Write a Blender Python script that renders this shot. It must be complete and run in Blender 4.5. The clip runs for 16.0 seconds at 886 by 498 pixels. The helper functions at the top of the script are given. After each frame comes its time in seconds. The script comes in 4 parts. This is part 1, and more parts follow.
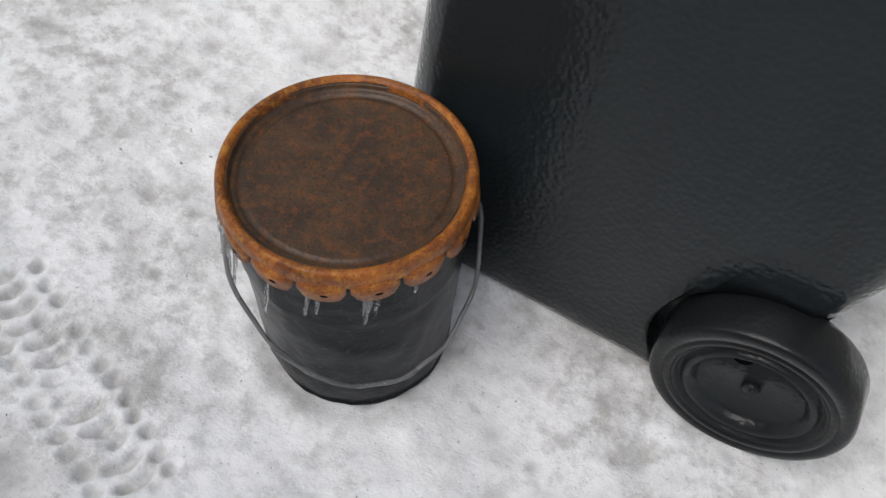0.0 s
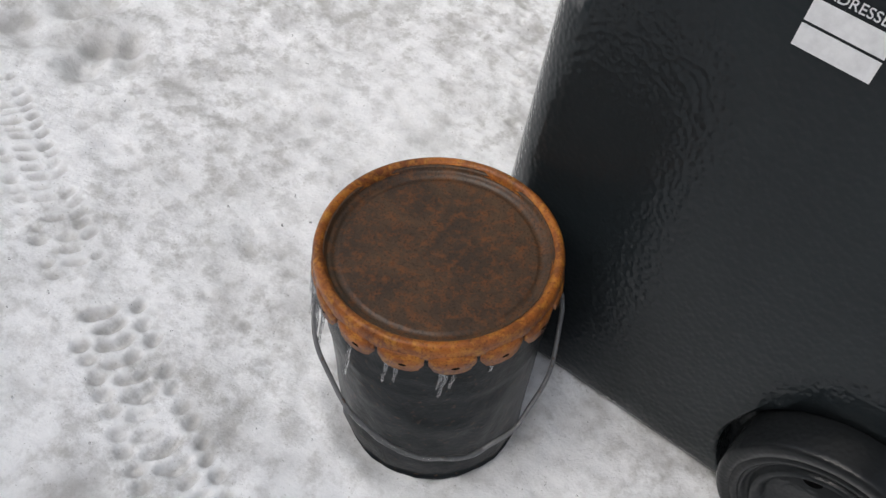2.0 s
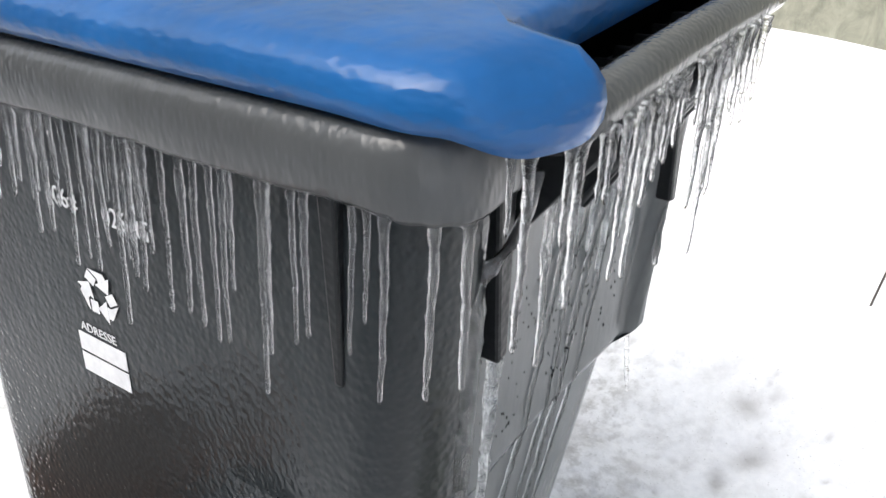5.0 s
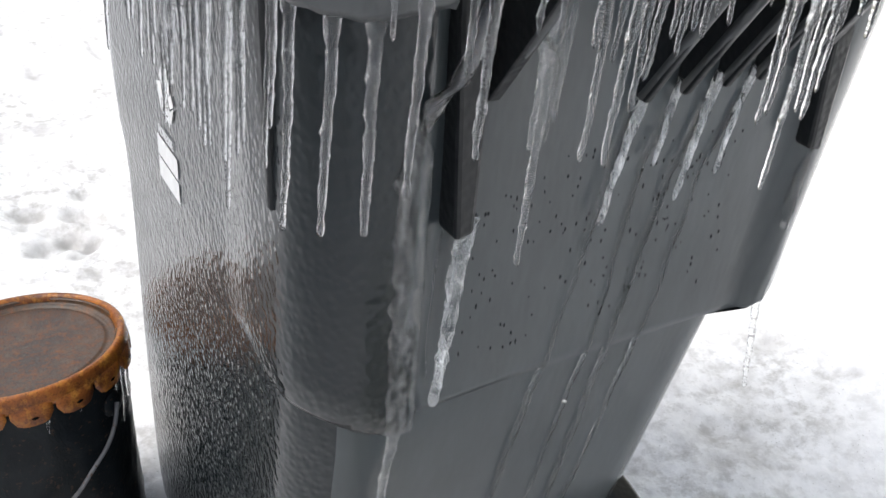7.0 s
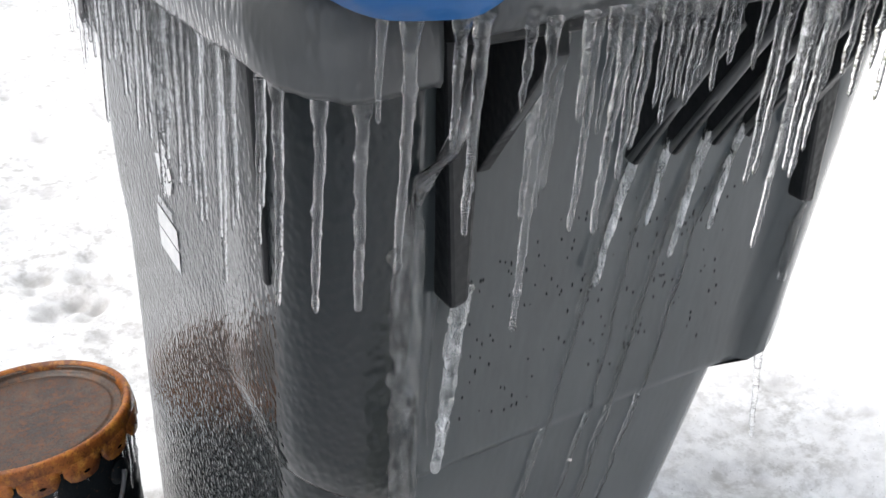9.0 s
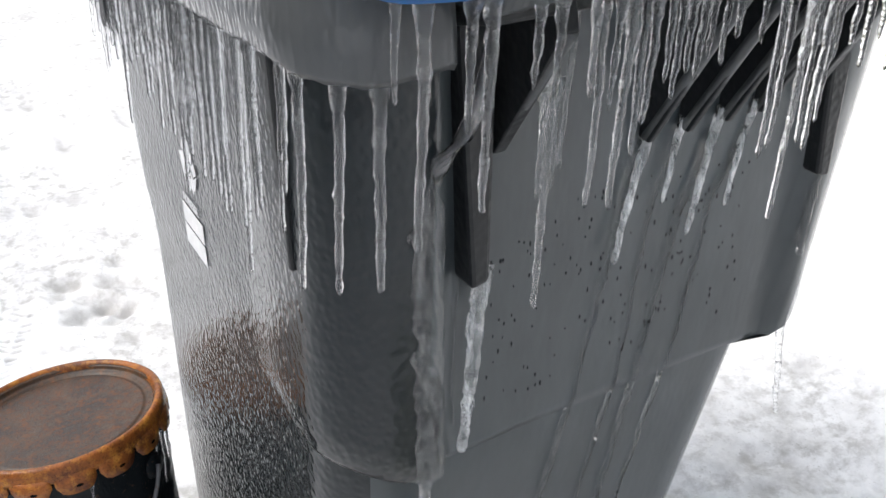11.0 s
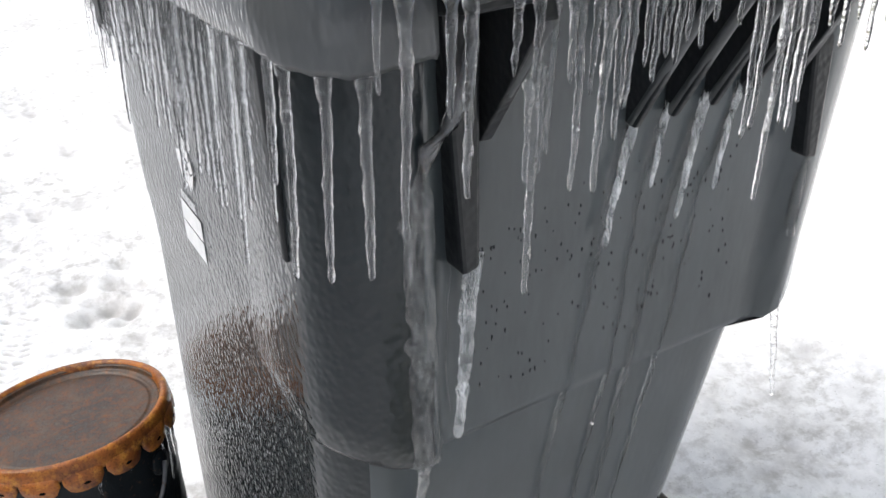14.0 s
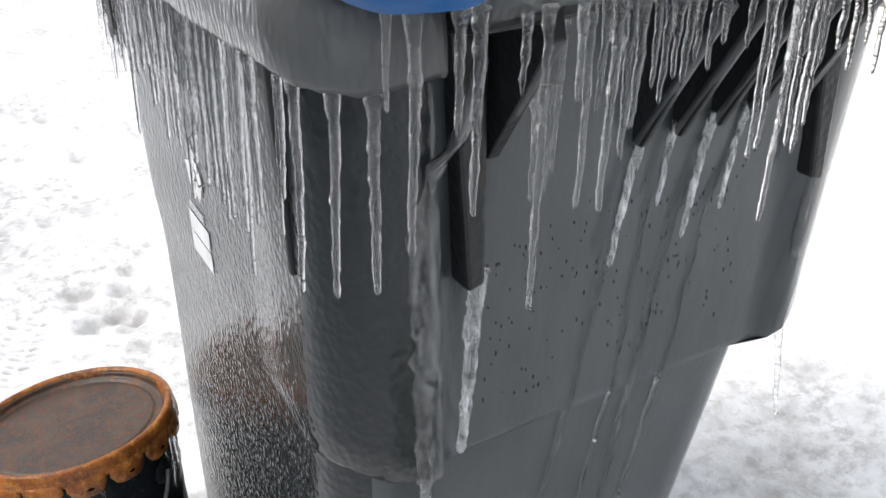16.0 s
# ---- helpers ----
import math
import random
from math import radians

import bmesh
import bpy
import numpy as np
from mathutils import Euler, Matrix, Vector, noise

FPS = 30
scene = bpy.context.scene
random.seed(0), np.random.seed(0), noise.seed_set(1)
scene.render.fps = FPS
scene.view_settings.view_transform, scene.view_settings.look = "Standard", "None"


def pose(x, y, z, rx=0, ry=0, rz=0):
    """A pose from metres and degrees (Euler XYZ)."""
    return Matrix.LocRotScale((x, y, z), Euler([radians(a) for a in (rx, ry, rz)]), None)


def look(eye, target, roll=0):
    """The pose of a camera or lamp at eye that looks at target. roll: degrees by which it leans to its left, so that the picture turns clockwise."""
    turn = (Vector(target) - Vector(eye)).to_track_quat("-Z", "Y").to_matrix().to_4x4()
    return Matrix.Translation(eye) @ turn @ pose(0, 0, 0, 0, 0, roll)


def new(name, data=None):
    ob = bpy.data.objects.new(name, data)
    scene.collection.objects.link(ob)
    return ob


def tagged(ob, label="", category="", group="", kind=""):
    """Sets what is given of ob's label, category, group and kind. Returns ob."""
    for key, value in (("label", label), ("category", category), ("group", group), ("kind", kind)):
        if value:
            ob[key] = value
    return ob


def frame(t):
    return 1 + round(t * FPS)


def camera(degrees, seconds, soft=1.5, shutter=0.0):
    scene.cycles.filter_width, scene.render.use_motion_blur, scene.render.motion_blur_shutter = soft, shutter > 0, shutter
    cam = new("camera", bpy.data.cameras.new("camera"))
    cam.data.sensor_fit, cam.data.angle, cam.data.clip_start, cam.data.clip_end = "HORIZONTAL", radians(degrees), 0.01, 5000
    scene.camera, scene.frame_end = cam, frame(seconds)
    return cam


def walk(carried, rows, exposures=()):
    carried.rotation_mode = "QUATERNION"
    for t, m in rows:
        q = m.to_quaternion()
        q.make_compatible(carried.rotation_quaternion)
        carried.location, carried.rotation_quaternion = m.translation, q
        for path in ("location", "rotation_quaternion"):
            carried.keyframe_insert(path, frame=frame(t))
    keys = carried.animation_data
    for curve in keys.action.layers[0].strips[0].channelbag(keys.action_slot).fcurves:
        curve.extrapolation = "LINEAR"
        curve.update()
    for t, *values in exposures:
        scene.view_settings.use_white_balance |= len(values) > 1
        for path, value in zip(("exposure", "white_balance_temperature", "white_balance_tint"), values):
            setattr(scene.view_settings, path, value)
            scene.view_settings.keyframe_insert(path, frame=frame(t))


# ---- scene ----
cam = camera(50.0, 16.0, soft=1.5, shutter=0.0)
ROWS = [
    (0.0, -0.038, -1.108, 1.230, 32.81, -7.36, 28.58),
    (0.5, -0.104, -1.101, 1.237, 31.91, -9.40, 30.93),
    (1.0, -0.134, -1.080, 1.224, 31.74, -10.76, 29.73),
    (1.5, -0.114, -1.099, 1.231, 33.15, -10.47, 34.26),
    (2.0, -0.025, -1.139, 1.255, 37.28, -7.06, 36.86),
    (2.5, 0.045, -1.146, 1.255, 38.52, -4.64, 33.07),
    (3.0, 0.045, -1.100, 1.241, 38.64, -2.18, 26.26),
    (3.5, 0.083, -1.079, 1.249, 39.98, -1.59, 26.68),
    (3.7, 0.180, -1.155, 1.247, 45.41, -2.72, 24.08),
    (3.8, 0.269, -1.177, 1.263, 47.66, -2.67, 24.73),
    (4.0, 0.391, -1.191, 1.285, 50.74, -1.55, 26.06),
    (4.1, 0.435, -1.203, 1.282, 52.25, -1.37, 25.20),
    (4.2, 0.472, -1.176, 1.301, 51.82, -0.27, 24.77),
    (4.3, 0.497, -1.167, 1.288, 54.49, -0.36, 23.91),
    (4.4, 0.541, -1.145, 1.311, 56.06, -0.79, 24.46),
    (4.5, 0.568, -1.112, 1.332, 56.88, -2.51, 25.82),
    (4.6, 0.612, -1.044, 1.350, 57.78, -2.80, 29.41),
    (4.7, 0.648, -0.973, 1.370, 58.85, -2.07, 31.13),
    (6.8, 0.909, -0.541, 1.224, 58.62, -0.81, 60.09),
    (7.0, 0.912, -0.539, 1.214, 58.76, -2.36, 60.86),
    (7.5, 0.926, -0.518, 1.196, 59.18, -0.84, 60.64),
    (8.0, 0.918, -0.530, 1.221, 60.64, -0.95, 60.82),
    (8.5, 0.915, -0.540, 1.225, 61.05, -0.90, 60.89),
    (8.7, 0.912, -0.526, 1.236, 61.21, -0.58, 60.46),
    (10.8, 0.923, -0.534, 1.233, 61.27, 0.66, 60.66),
    (11.0, 0.932, -0.535, 1.232, 61.20, 1.81, 60.73),
    (11.5, 0.940, -0.526, 1.235, 61.13, 2.74, 60.86),
    (12.0, 0.946, -0.515, 1.235, 61.34, 3.83, 60.52),
    (12.5, 0.944, -0.516, 1.232, 61.37, 3.99, 60.96),
    (13.0, 0.947, -0.515, 1.231, 61.11, 3.93, 61.00),
    (13.5, 0.951, -0.524, 1.230, 61.14, 3.41, 60.50),
    (14.0, 0.952, -0.531, 1.230, 61.09, 3.18, 60.46),
    (14.5, 0.947, -0.527, 1.234, 61.35, 2.95, 60.92),
    (15.0, 0.950, -0.514, 1.232, 61.22, 2.83, 60.92),
    (15.5, 0.950, -0.518, 1.235, 61.57, 3.29, 60.88),
    (16.0, 0.954, -0.531, 1.236, 61.77, 2.55, 61.25),
]
walk(cam, [(t, pose(x, y, z, a, b, c)) for t, x, y, z, a, b, c in ROWS],
     exposures=[(0.0, 0.28), (1.0, 0.22), (2.5, 0.25), (3.5, 0.40), (4.1, 1.02), (4.5, 1.14), (6.8, 1.05), (16.0, 1.02)])

# ---- sky: bright, fully overcast ----
world = bpy.data.worlds.new("world")
scene.world = world
world.use_nodes = True
wn, wl = world.node_tree.nodes, world.node_tree.links
wn.clear()
sky = wn.new("ShaderNodeTexSky")
sky.sky_type = "NISHITA"
sky.sun_disc = False
sky.sun_elevation, sky.sun_rotation = radians(48), radians(200)
sky.dust_density, sky.air_density = 4.0, 1.0
cloud = wn.new("ShaderNodeHueSaturation")
cloud.inputs["Saturation"].default_value = 0.48
back = wn.new("ShaderNodeBackground")
back.inputs["Strength"].default_value = 0.13
outw = wn.new("ShaderNodeOutputWorld")
wl.new(sky.outputs[0], cloud.inputs["Color"])
wl.new(cloud.outputs[0], back.inputs["Color"])
wl.new(back.outputs[0], outw.inputs["Surface"])
lamp = bpy.data.lights.new("sun", "SUN")
lamp.energy, lamp.angle, lamp.color = 1.1, radians(50), (1.0, 0.985, 0.96)
sun = new("sun", lamp)
sun.matrix_world = look((0, 0, 6), (0 + 0.30 * 4, 0.62 * 4, 6 - 4))


# ---- materials ----
class Mat:
    """A node material with a few short ways to build its tree."""

    def __init__(self, name, **values):
        self.m = bpy.data.materials.new(name)
        self.m.use_nodes = True
        self.n, self.l = self.m.node_tree.nodes, self.m.node_tree.links
        self.b = self.n["Principled BSDF"]
        for key, v in values.items():
            self.b.inputs[key.replace("_", " ")].default_value = v
        self.tc = self.n.new("ShaderNodeTexCoord")
        self.bump_last = None

    def noise(self, scale, detail=4.0, rough=0.55, stretch=(1, 1, 1), distort=0.0):
        mp = self.n.new("ShaderNodeMapping")
        mp.inputs["Scale"].default_value = stretch
        self.l.new(self.tc.outputs["Object"], mp.inputs["Vector"])
        t = self.n.new("ShaderNodeTexNoise")
        t.inputs["Scale"].default_value, t.inputs["Detail"].default_value = scale, detail
        t.inputs["Roughness"].default_value, t.inputs["Distortion"].default_value = rough, distort
        self.l.new(mp.outputs[0], t.inputs["Vector"])
        return t.outputs["Fac"]

    def cells(self, scale, stretch=(1, 1, 1), smooth=0.4):
        mp = self.n.new("ShaderNodeMapping")
        mp.inputs["Scale"].default_value = stretch
        self.l.new(self.tc.outputs["Object"], mp.inputs["Vector"])
        t = self.n.new("ShaderNodeTexVoronoi")
        t.feature = "SMOOTH_F1"
        t.inputs["Scale"].default_value, t.inputs["Smoothness"].default_value = scale, smooth
        self.l.new(mp.outputs[0], t.inputs["Vector"])
        return t.outputs["Distance"]

    def ramp(self, fac, *stops):
        r = self.n.new("ShaderNodeValToRGB")
        e = r.color_ramp.elements
        while len(e) < len(stops):
            e.new(0.5)
        for k, (p, c) in zip(e, stops):
            k.position = p
            k.color = (*c, 1) if isinstance(c, tuple) else (c, c, c, 1)
        self.l.new(fac, r.inputs["Fac"])
        return r.outputs["Color"]

    def mix(self, fac, a, b, kind="MIX"):
        x = self.n.new("ShaderNodeMix")
        x.data_type, x.blend_type = "RGBA", kind
        for k, v in ((0, fac), (6, a), (7, b)):
            if isinstance(v, (int, float)):
                x.inputs[k].default_value = v if k == 0 else (v, v, v, 1)
            elif isinstance(v, tuple):
                x.inputs[k].default_value = (*v, 1)
            else:
                self.l.new(v, x.inputs[k])
        return x.outputs[2]

    def set(self, name, socket):
        self.l.new(socket, self.b.inputs[name])
        return self

    def bump(self, height, strength=0.3, distance=0.01, coat=False):
        u = self.n.new("ShaderNodeBump")
        u.inputs["Strength"].default_value, u.inputs["Distance"].default_value = strength, distance
        self.l.new(height, u.inputs["Height"])
        if self.bump_last:
            self.l.new(self.bump_last, u.inputs["Normal"])
        self.bump_last = u.outputs[0]
        self.l.new(u.outputs[0], self.b.inputs["Normal"])
        self.l.new(u.outputs[0], self.b.inputs["Coat Normal"])
        return self

    def random(self):
        return self.n.new("ShaderNodeObjectInfo").outputs["Random"]


def make_snow():
    k = Mat("snow_packed", Roughness=0.72, Specular_IOR_Level=0.35)
    big = k.noise(2.2, 5, 0.6)
    mid = k.noise(9.0, 6, 0.65)
    fine = k.noise(60.0, 5, 0.7)
    base = k.mix(k.ramp(fine, (0.35, 0.0), (0.7, 1.0)), (0.86, 0.87, 0.885), (0.94, 0.945, 0.955))
    slush = k.mix(k.ramp(fine, (0.3, 0.0), (0.65, 1.0)), (0.40, 0.395, 0.385), (0.62, 0.62, 0.62))
    small = k.noise(26.0, 5, 0.7)
    where = k.mix(1.0, k.ramp(big, (0.42, 0.0), (0.64, 1.0)), k.ramp(mid, (0.42, 0.0), (0.64, 1.0)), "MULTIPLY")
    tr = k.n.new("ShaderNodeAttribute")
    tr.attribute_name = "trodden"
    where = k.mix(1.0, where, tr.outputs["Color"], "MULTIPLY")
    col = k.mix(where, base, slush)
    col = k.mix(k.mix(1.0, k.ramp(small, (0.47, 0.0), (0.64, 0.85)), k.mix(1.0, k.ramp(big, (0.34, 0.1), (0.56, 1.0)), tr.outputs["Color"], "MULTIPLY"), "MULTIPLY"), col, (0.44, 0.435, 0.42))
    # painted shade: dents grey with depth; snow close to pail and cart greys too
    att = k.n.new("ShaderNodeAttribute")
    att.attribute_name = "dent_shade_rings"
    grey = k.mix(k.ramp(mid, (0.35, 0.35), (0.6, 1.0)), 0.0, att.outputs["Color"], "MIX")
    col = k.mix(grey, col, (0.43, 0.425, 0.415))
    grit = k.noise(220.0, 2, 0.5)
    col = k.mix(k.ramp(grit, (0.69, 0.0), (0.73, 0.55)), col, (0.30, 0.29, 0.27))
    k.set("Base Color", col)
    k.set("Roughness", k.ramp(mid, (0.35, 0.78), (0.65, 0.38)))
    k.b.inputs["Subsurface Weight"].default_value = 0.0
    k.bump(mid, 0.2, 0.02).bump(small, 0.3, 0.010).bump(fine, 0.42, 0.005).bump(k.noise(260, 3, 0.6), 0.35, 0.002)
    return k.m


def make_cart(name, base, ripple, stretch, coat=1.0):
    """Charcoal plastic under a skin of frozen rain."""
    k = Mat(name, Roughness=0.5, Specular_IOR_Level=0.12, Coat_Weight=coat, Coat_Roughness=0.04, Coat_IOR=1.31)
    fine = k.noise(900, 3, 0.6)
    dirt = k.noise(7, 5, 0.6, stretch=(1, 1, 0.4))
    col = k.mix(k.ramp(dirt, (0.35, 0.0), (0.7, 1.0)), tuple(0.85 * c for c in base), tuple(1.2 * c for c in base))
    k.set("Base Color", col)
    k.set("Coat Roughness", k.ramp(k.noise(25, 4, 0.6), (0.3, 0.02), (0.7, 0.12)))
    k.bump(k.noise(38, 3, 0.55, stretch=stretch), ripple * 0.40, 0.010)
    k.bump(k.cells(135, stretch=stretch, smooth=0.7), ripple * 1.9, 0.0038)
    k.bump(fine, 0.08, 0.0008)
    return k.m


def make_ice(name, tint=(0.96, 0.975, 0.98), rough=0.03, lumps=0.5, milk=0.0, scale=120, bubble=55):
    k = Mat(name, Roughness=rough, IOR=1.31, Transmission_Weight=1.0)
    k.b.inputs["Base Color"].default_value = (*tint, 1)
    if milk:
        cloudy = k.noise(bubble, 5, 0.7, stretch=(2.2, 2.2, 0.5), distort=0.6)
        k.set("Transmission Weight", k.ramp(cloudy, (0.42, 1.0), (0.72, 1.0 - milk)))
        k.set("Roughness", k.ramp(cloudy, (0.4, rough), (0.7, rough + 0.10)))
    k.bump(k.noise(scale, 4, 0.65, stretch=(1, 1, 0.55)), lumps, 0.004)
    k.bump(k.cells(420, smooth=0.4), lumps, 0.0022)
    return k.m


def make_rust(name, dark, light, vivid, wet):
    k = Mat(name, Roughness=0.5, Metallic=0.0, Specular_IOR_Level=0.2, Coat_Weight=wet, Coat_Roughness=0.16, Coat_IOR=1.31)
    a, b, c = k.noise(14, 6, 0.65, distort=0.5), k.noise(70, 6, 0.7), k.noise(330, 3, 0.6)
    col = k.mix(k.ramp(a, (0.38, 0.0), (0.66, 1.0)), dark, light)
    col = k.mix(k.ramp(b, (0.47, 0.0), (0.70, 0.8)), col, vivid)
    col = k.mix(k.ramp(c, (0.52, 0.0), (0.68, 0.55)), col, tuple(0.25 * v for v in dark))
    k.set("Base Color", col)
    k.set("Roughness", k.ramp(b, (0.3, 0.42), (0.7, 0.8)))
    k.bump(b, 0.35, 0.004).bump(c, 0.45, 0.0012)
    return k.m


def make_paint(name, base, rough=0.35, spots=None, wet=0.7, dents=0.25, spec=0.15):
    k = Mat(name, Roughness=rough, Specular_IOR_Level=spec, Coat_Weight=wet, Coat_Roughness=0.06, Coat_IOR=1.31)
    a, b = k.noise(16, 6, 0.7, stretch=(1, 1, 0.6), distort=0.6), k.noise(120, 5, 0.65)
    col = k.mix(k.ramp(a, (0.35, 0.0), (0.7, 1.0)), tuple(0.75 * v for v in base), tuple(1.35 * v for v in base))
    if spots:
        col = k.mix(k.ramp(b, (0.60, 0.0), (0.66, 1.0)), col, spots)
    k.set("Base Color", col)
    k.bump(a, dents, 0.006).bump(b, dents, 0.0015)
    return k.m


SNOW = make_snow()
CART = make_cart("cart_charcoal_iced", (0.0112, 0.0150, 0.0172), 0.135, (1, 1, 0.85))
# same plastic, base four times lighter: the back's brighter light painted in
CART_BACK_LIT = make_cart("cart_charcoal_smooth_ice_lit", (0.0465, 0.0560, 0.0605), 0.03, (1, 1, 0.35))
RIM = make_cart("rim_charcoal_iced", (0.058, 0.0625, 0.0650), 0.13, (1.2, 1.2, 0.5))
BLACK = make_cart("black_plastic", (0.014, 0.0155, 0.017), 0.12, (1, 1, 1), coat=0.5)
TYRE = make_cart("tyre_black_iced", (0.0095, 0.0108, 0.0118), 0.09, (1, 1, 1), coat=0.8)
DISC = make_cart("wheel_disc_black", (0.0125, 0.0145, 0.016), 0.10, (1, 1, 1), coat=0.6)
BLUE = make_cart("lid_blue_iced", (0.007, 0.078, 0.235), 0.14, (0.5, 0.5, 1))
ICE = make_ice("clear_ice", tint=(0.985, 0.99, 0.995), rough=0.0, milk=0.06, lumps=0.42, scale=300, bubble=150)
FROST = make_ice("frosted_ice", lumps=0.6, milk=0.75, rough=0.08)
LUMPY = make_ice("lumpy_ice", lumps=1.0, milk=0.28, scale=130, bubble=90)
SHEET = make_ice("ice_sheet", lumps=0.4, milk=0.03, scale=90)
RUST = make_rust("rusted_lid_wet", (0.042, 0.027, 0.017), (0.084, 0.047, 0.024), (0.17, 0.062, 0.018), 0.9)
ORANGE = make_rust("rust_orange", (0.125, 0.036, 0.010), (0.42, 0.130, 0.018), (0.55, 0.24, 0.035), 0.75)
PAIL = make_paint("pail_black_paint", (0.0105, 0.0130, 0.0150), spots=(0.050, 0.032, 0.022), wet=0.35, dents=0.35, spec=0.04)
WIRE = make_paint("wire_grey", (0.15, 0.15, 0.155), 0.4, spots=(0.10, 0.06, 0.035), wet=1.0)
PRINT = Mat("white_print", Roughness=0.5, Coat_Weight=0.6, Coat_Roughness=0.06, Coat_IOR=1.31)
PRINT.set("Base Color", PRINT.mix(PRINT.ramp(PRINT.noise(90, 4, 0.6), (0.4, 0.0), (0.75, 1.0)), (0.72, 0.73, 0.75), (0.60, 0.61, 0.63)))
PRINT = PRINT.m
HOLE = Mat("dark_hole", Roughness=0.9, Specular_IOR_Level=0.0)
HOLE.set("Base Color", HOLE.ramp(HOLE.noise(300), (0.3, 0.003), (0.7, 0.007)))
HOLE = HOLE.m
PLASTIC = make_paint("white_plastic", (0.62, 0.63, 0.58), 0.4)
PLASTIC.node_tree.nodes["Principled BSDF"].inputs["Subsurface Weight"].default_value = 0.0
WATER = make_paint("bucket_slush", (0.44, 0.43, 0.32), 0.3)
TWIG = make_paint("twig_bark", (0.07, 0.06, 0.055), 0.8)
WALL_BROWN = make_paint("wall_brown", (0.15, 0.125, 0.105), 0.7)
SIDING = make_paint("siding_olive", (0.25, 0.25, 0.20), 0.55)


# ---- mesh helpers ----
def link(name, bm, material, parent=None, label="", smooth=True):
    me = bpy.data.meshes.new(name)
    if smooth:
        for f in bm.faces:
            f.smooth = True
    bm.to_mesh(me)
    bm.free()
    me.materials.append(material)
    ob = new(name, me)
    if parent:
        ob.parent = parent
    if label:
        ob["label"] = label
    return ob


def part(name, bm, material, parent, label="", smooth=True):
    return link(name, bm, material, parent, label, smooth)


def thing(name, label, category, group="", kind=""):
    return tagged(new(name), label, category, group, kind)


def rings(bm, loops, closed=True, cap0=False, cap1=False):
    """Skin a list of point loops."""
    vs = [[bm.verts.new(p) for p in loop] for loop in loops]
    n = len(vs[0])
    for a, b in zip(vs, vs[1:]):
        for i in range(n if closed else n - 1):
            j = (i + 1) % n
            bm.faces.new((a[i], a[j], b[j], b[i]))
    if cap0:
        bm.faces.new(vs[0][::-1])
    if cap1:
        bm.faces.new(vs[-1])
    return vs


def tube(path, radius, sides=8, cap=True, flat=1.0):
    """A round bar along a list of points; radius is a number or one for each point."""
    bm = bmesh.new()
    pts = [Vector(p) for p in path]
    loops = []
    ref = Vector((0.31, 0.17, 0.93)).normalized()
    for i, p in enumerate(pts):
        d = (pts[min(i + 1, len(pts) - 1)] - pts[max(i - 1, 0)]).normalized()
        u = d.cross(ref)
        if u.length < 0.2:
            u = d.cross(Vector((1, 0, 0)))
        u.normalize()
        v = d.cross(u)
        r = radius[i] if isinstance(radius, (list, tuple)) else radius
        loops.append([p + (u * math.cos(a) + v * math.sin(a) * flat) * r for a in [2 * math.pi * k / sides for k in range(sides)]])
    rings(bm, loops, True, cap, cap)
    bmesh.ops.recalc_face_normals(bm, faces=bm.faces)
    return bm


def box(x0, x1, y0, y1, z0, z1, bevel=0.004, segments=2):
    bm = bmesh.new()
    bmesh.ops.create_cube(bm, size=1)
    for v in bm.verts:
        v.co = Vector((x0 if v.co.x < 0 else x1, y0 if v.co.y < 0 else y1, z0 if v.co.z < 0 else z1))
    if bevel:
        bmesh.ops.bevel(bm, geom=bm.edges[:], offset=bevel, segments=segments, profile=0.5, affect="EDGES")
    return bm


def prism(outline, axis, a, b, bevel=0.0):
    """An outline of 2D points pushed along an axis from a to b."""
    bm = bmesh.new()

    def at(p, k):
        return {"x": (k, p[0], p[1]), "y": (p[0], k, p[1]), "z": (p[0], p[1], k)}[axis]
    rings(bm, [[at(p, a) for p in outline], [at(p, b) for p in outline]], True, True, True)
    bmesh.ops.recalc_face_normals(bm, faces=bm.faces)
    if bevel:
        bmesh.ops.bevel(bm, geom=bm.edges[:], offset=bevel, segments=2, profile=0.5, affect="EDGES")
    return bm


def lathe(profile, sides=64, centre=(0, 0, 0), axis="z", wobble=None):
    """Turn (radius, height) pairs round an axis."""
    bm = bmesh.new()
    loops = []
    for r, h in profile:
        loop = []
        for k in range(sides):
            a = 2 * math.pi * k / sides
            q = r + (wobble(a, h) if wobble and r > 1e-4 else 0)
            c, s = q * math.cos(a), q * math.sin(a)
            p = (c, s, h) if axis == "z" else (c, h, s)
            loop.append(Vector(p) + Vector(centre))
        loops.append(loop)
    rings(bm, loops)
    bmesh.ops.remove_doubles(bm, verts=bm.verts, dist=1e-5)
    bmesh.ops.recalc_face_normals(bm, faces=bm.faces)
    return bm


def lettering(name, text, size, place, material, parent, label, stretch=1.0):
    cu = bpy.data.curves.new(name, "FONT")
    cu.body, cu.size, cu.extrude, cu.resolution_u = text, size, 0.0003, 3
    tmp = bpy.data.objects.new(name + "_line", cu)
    scene.collection.objects.link(tmp)
    dg = bpy.context.evaluated_depsgraph_get()
    dg.update()
    me = bpy.data.meshes.new_from_object(tmp.evaluated_get(dg))
    bpy.data.objects.remove(tmp)
    me.transform(Matrix.Diagonal((stretch, 1, 1, 1)))
    me.transform(place)
    me.materials.clear()
    me.materials.append(material)
    ob = new(name, me)
    ob.parent = parent
    ob["label"] = label
    return ob


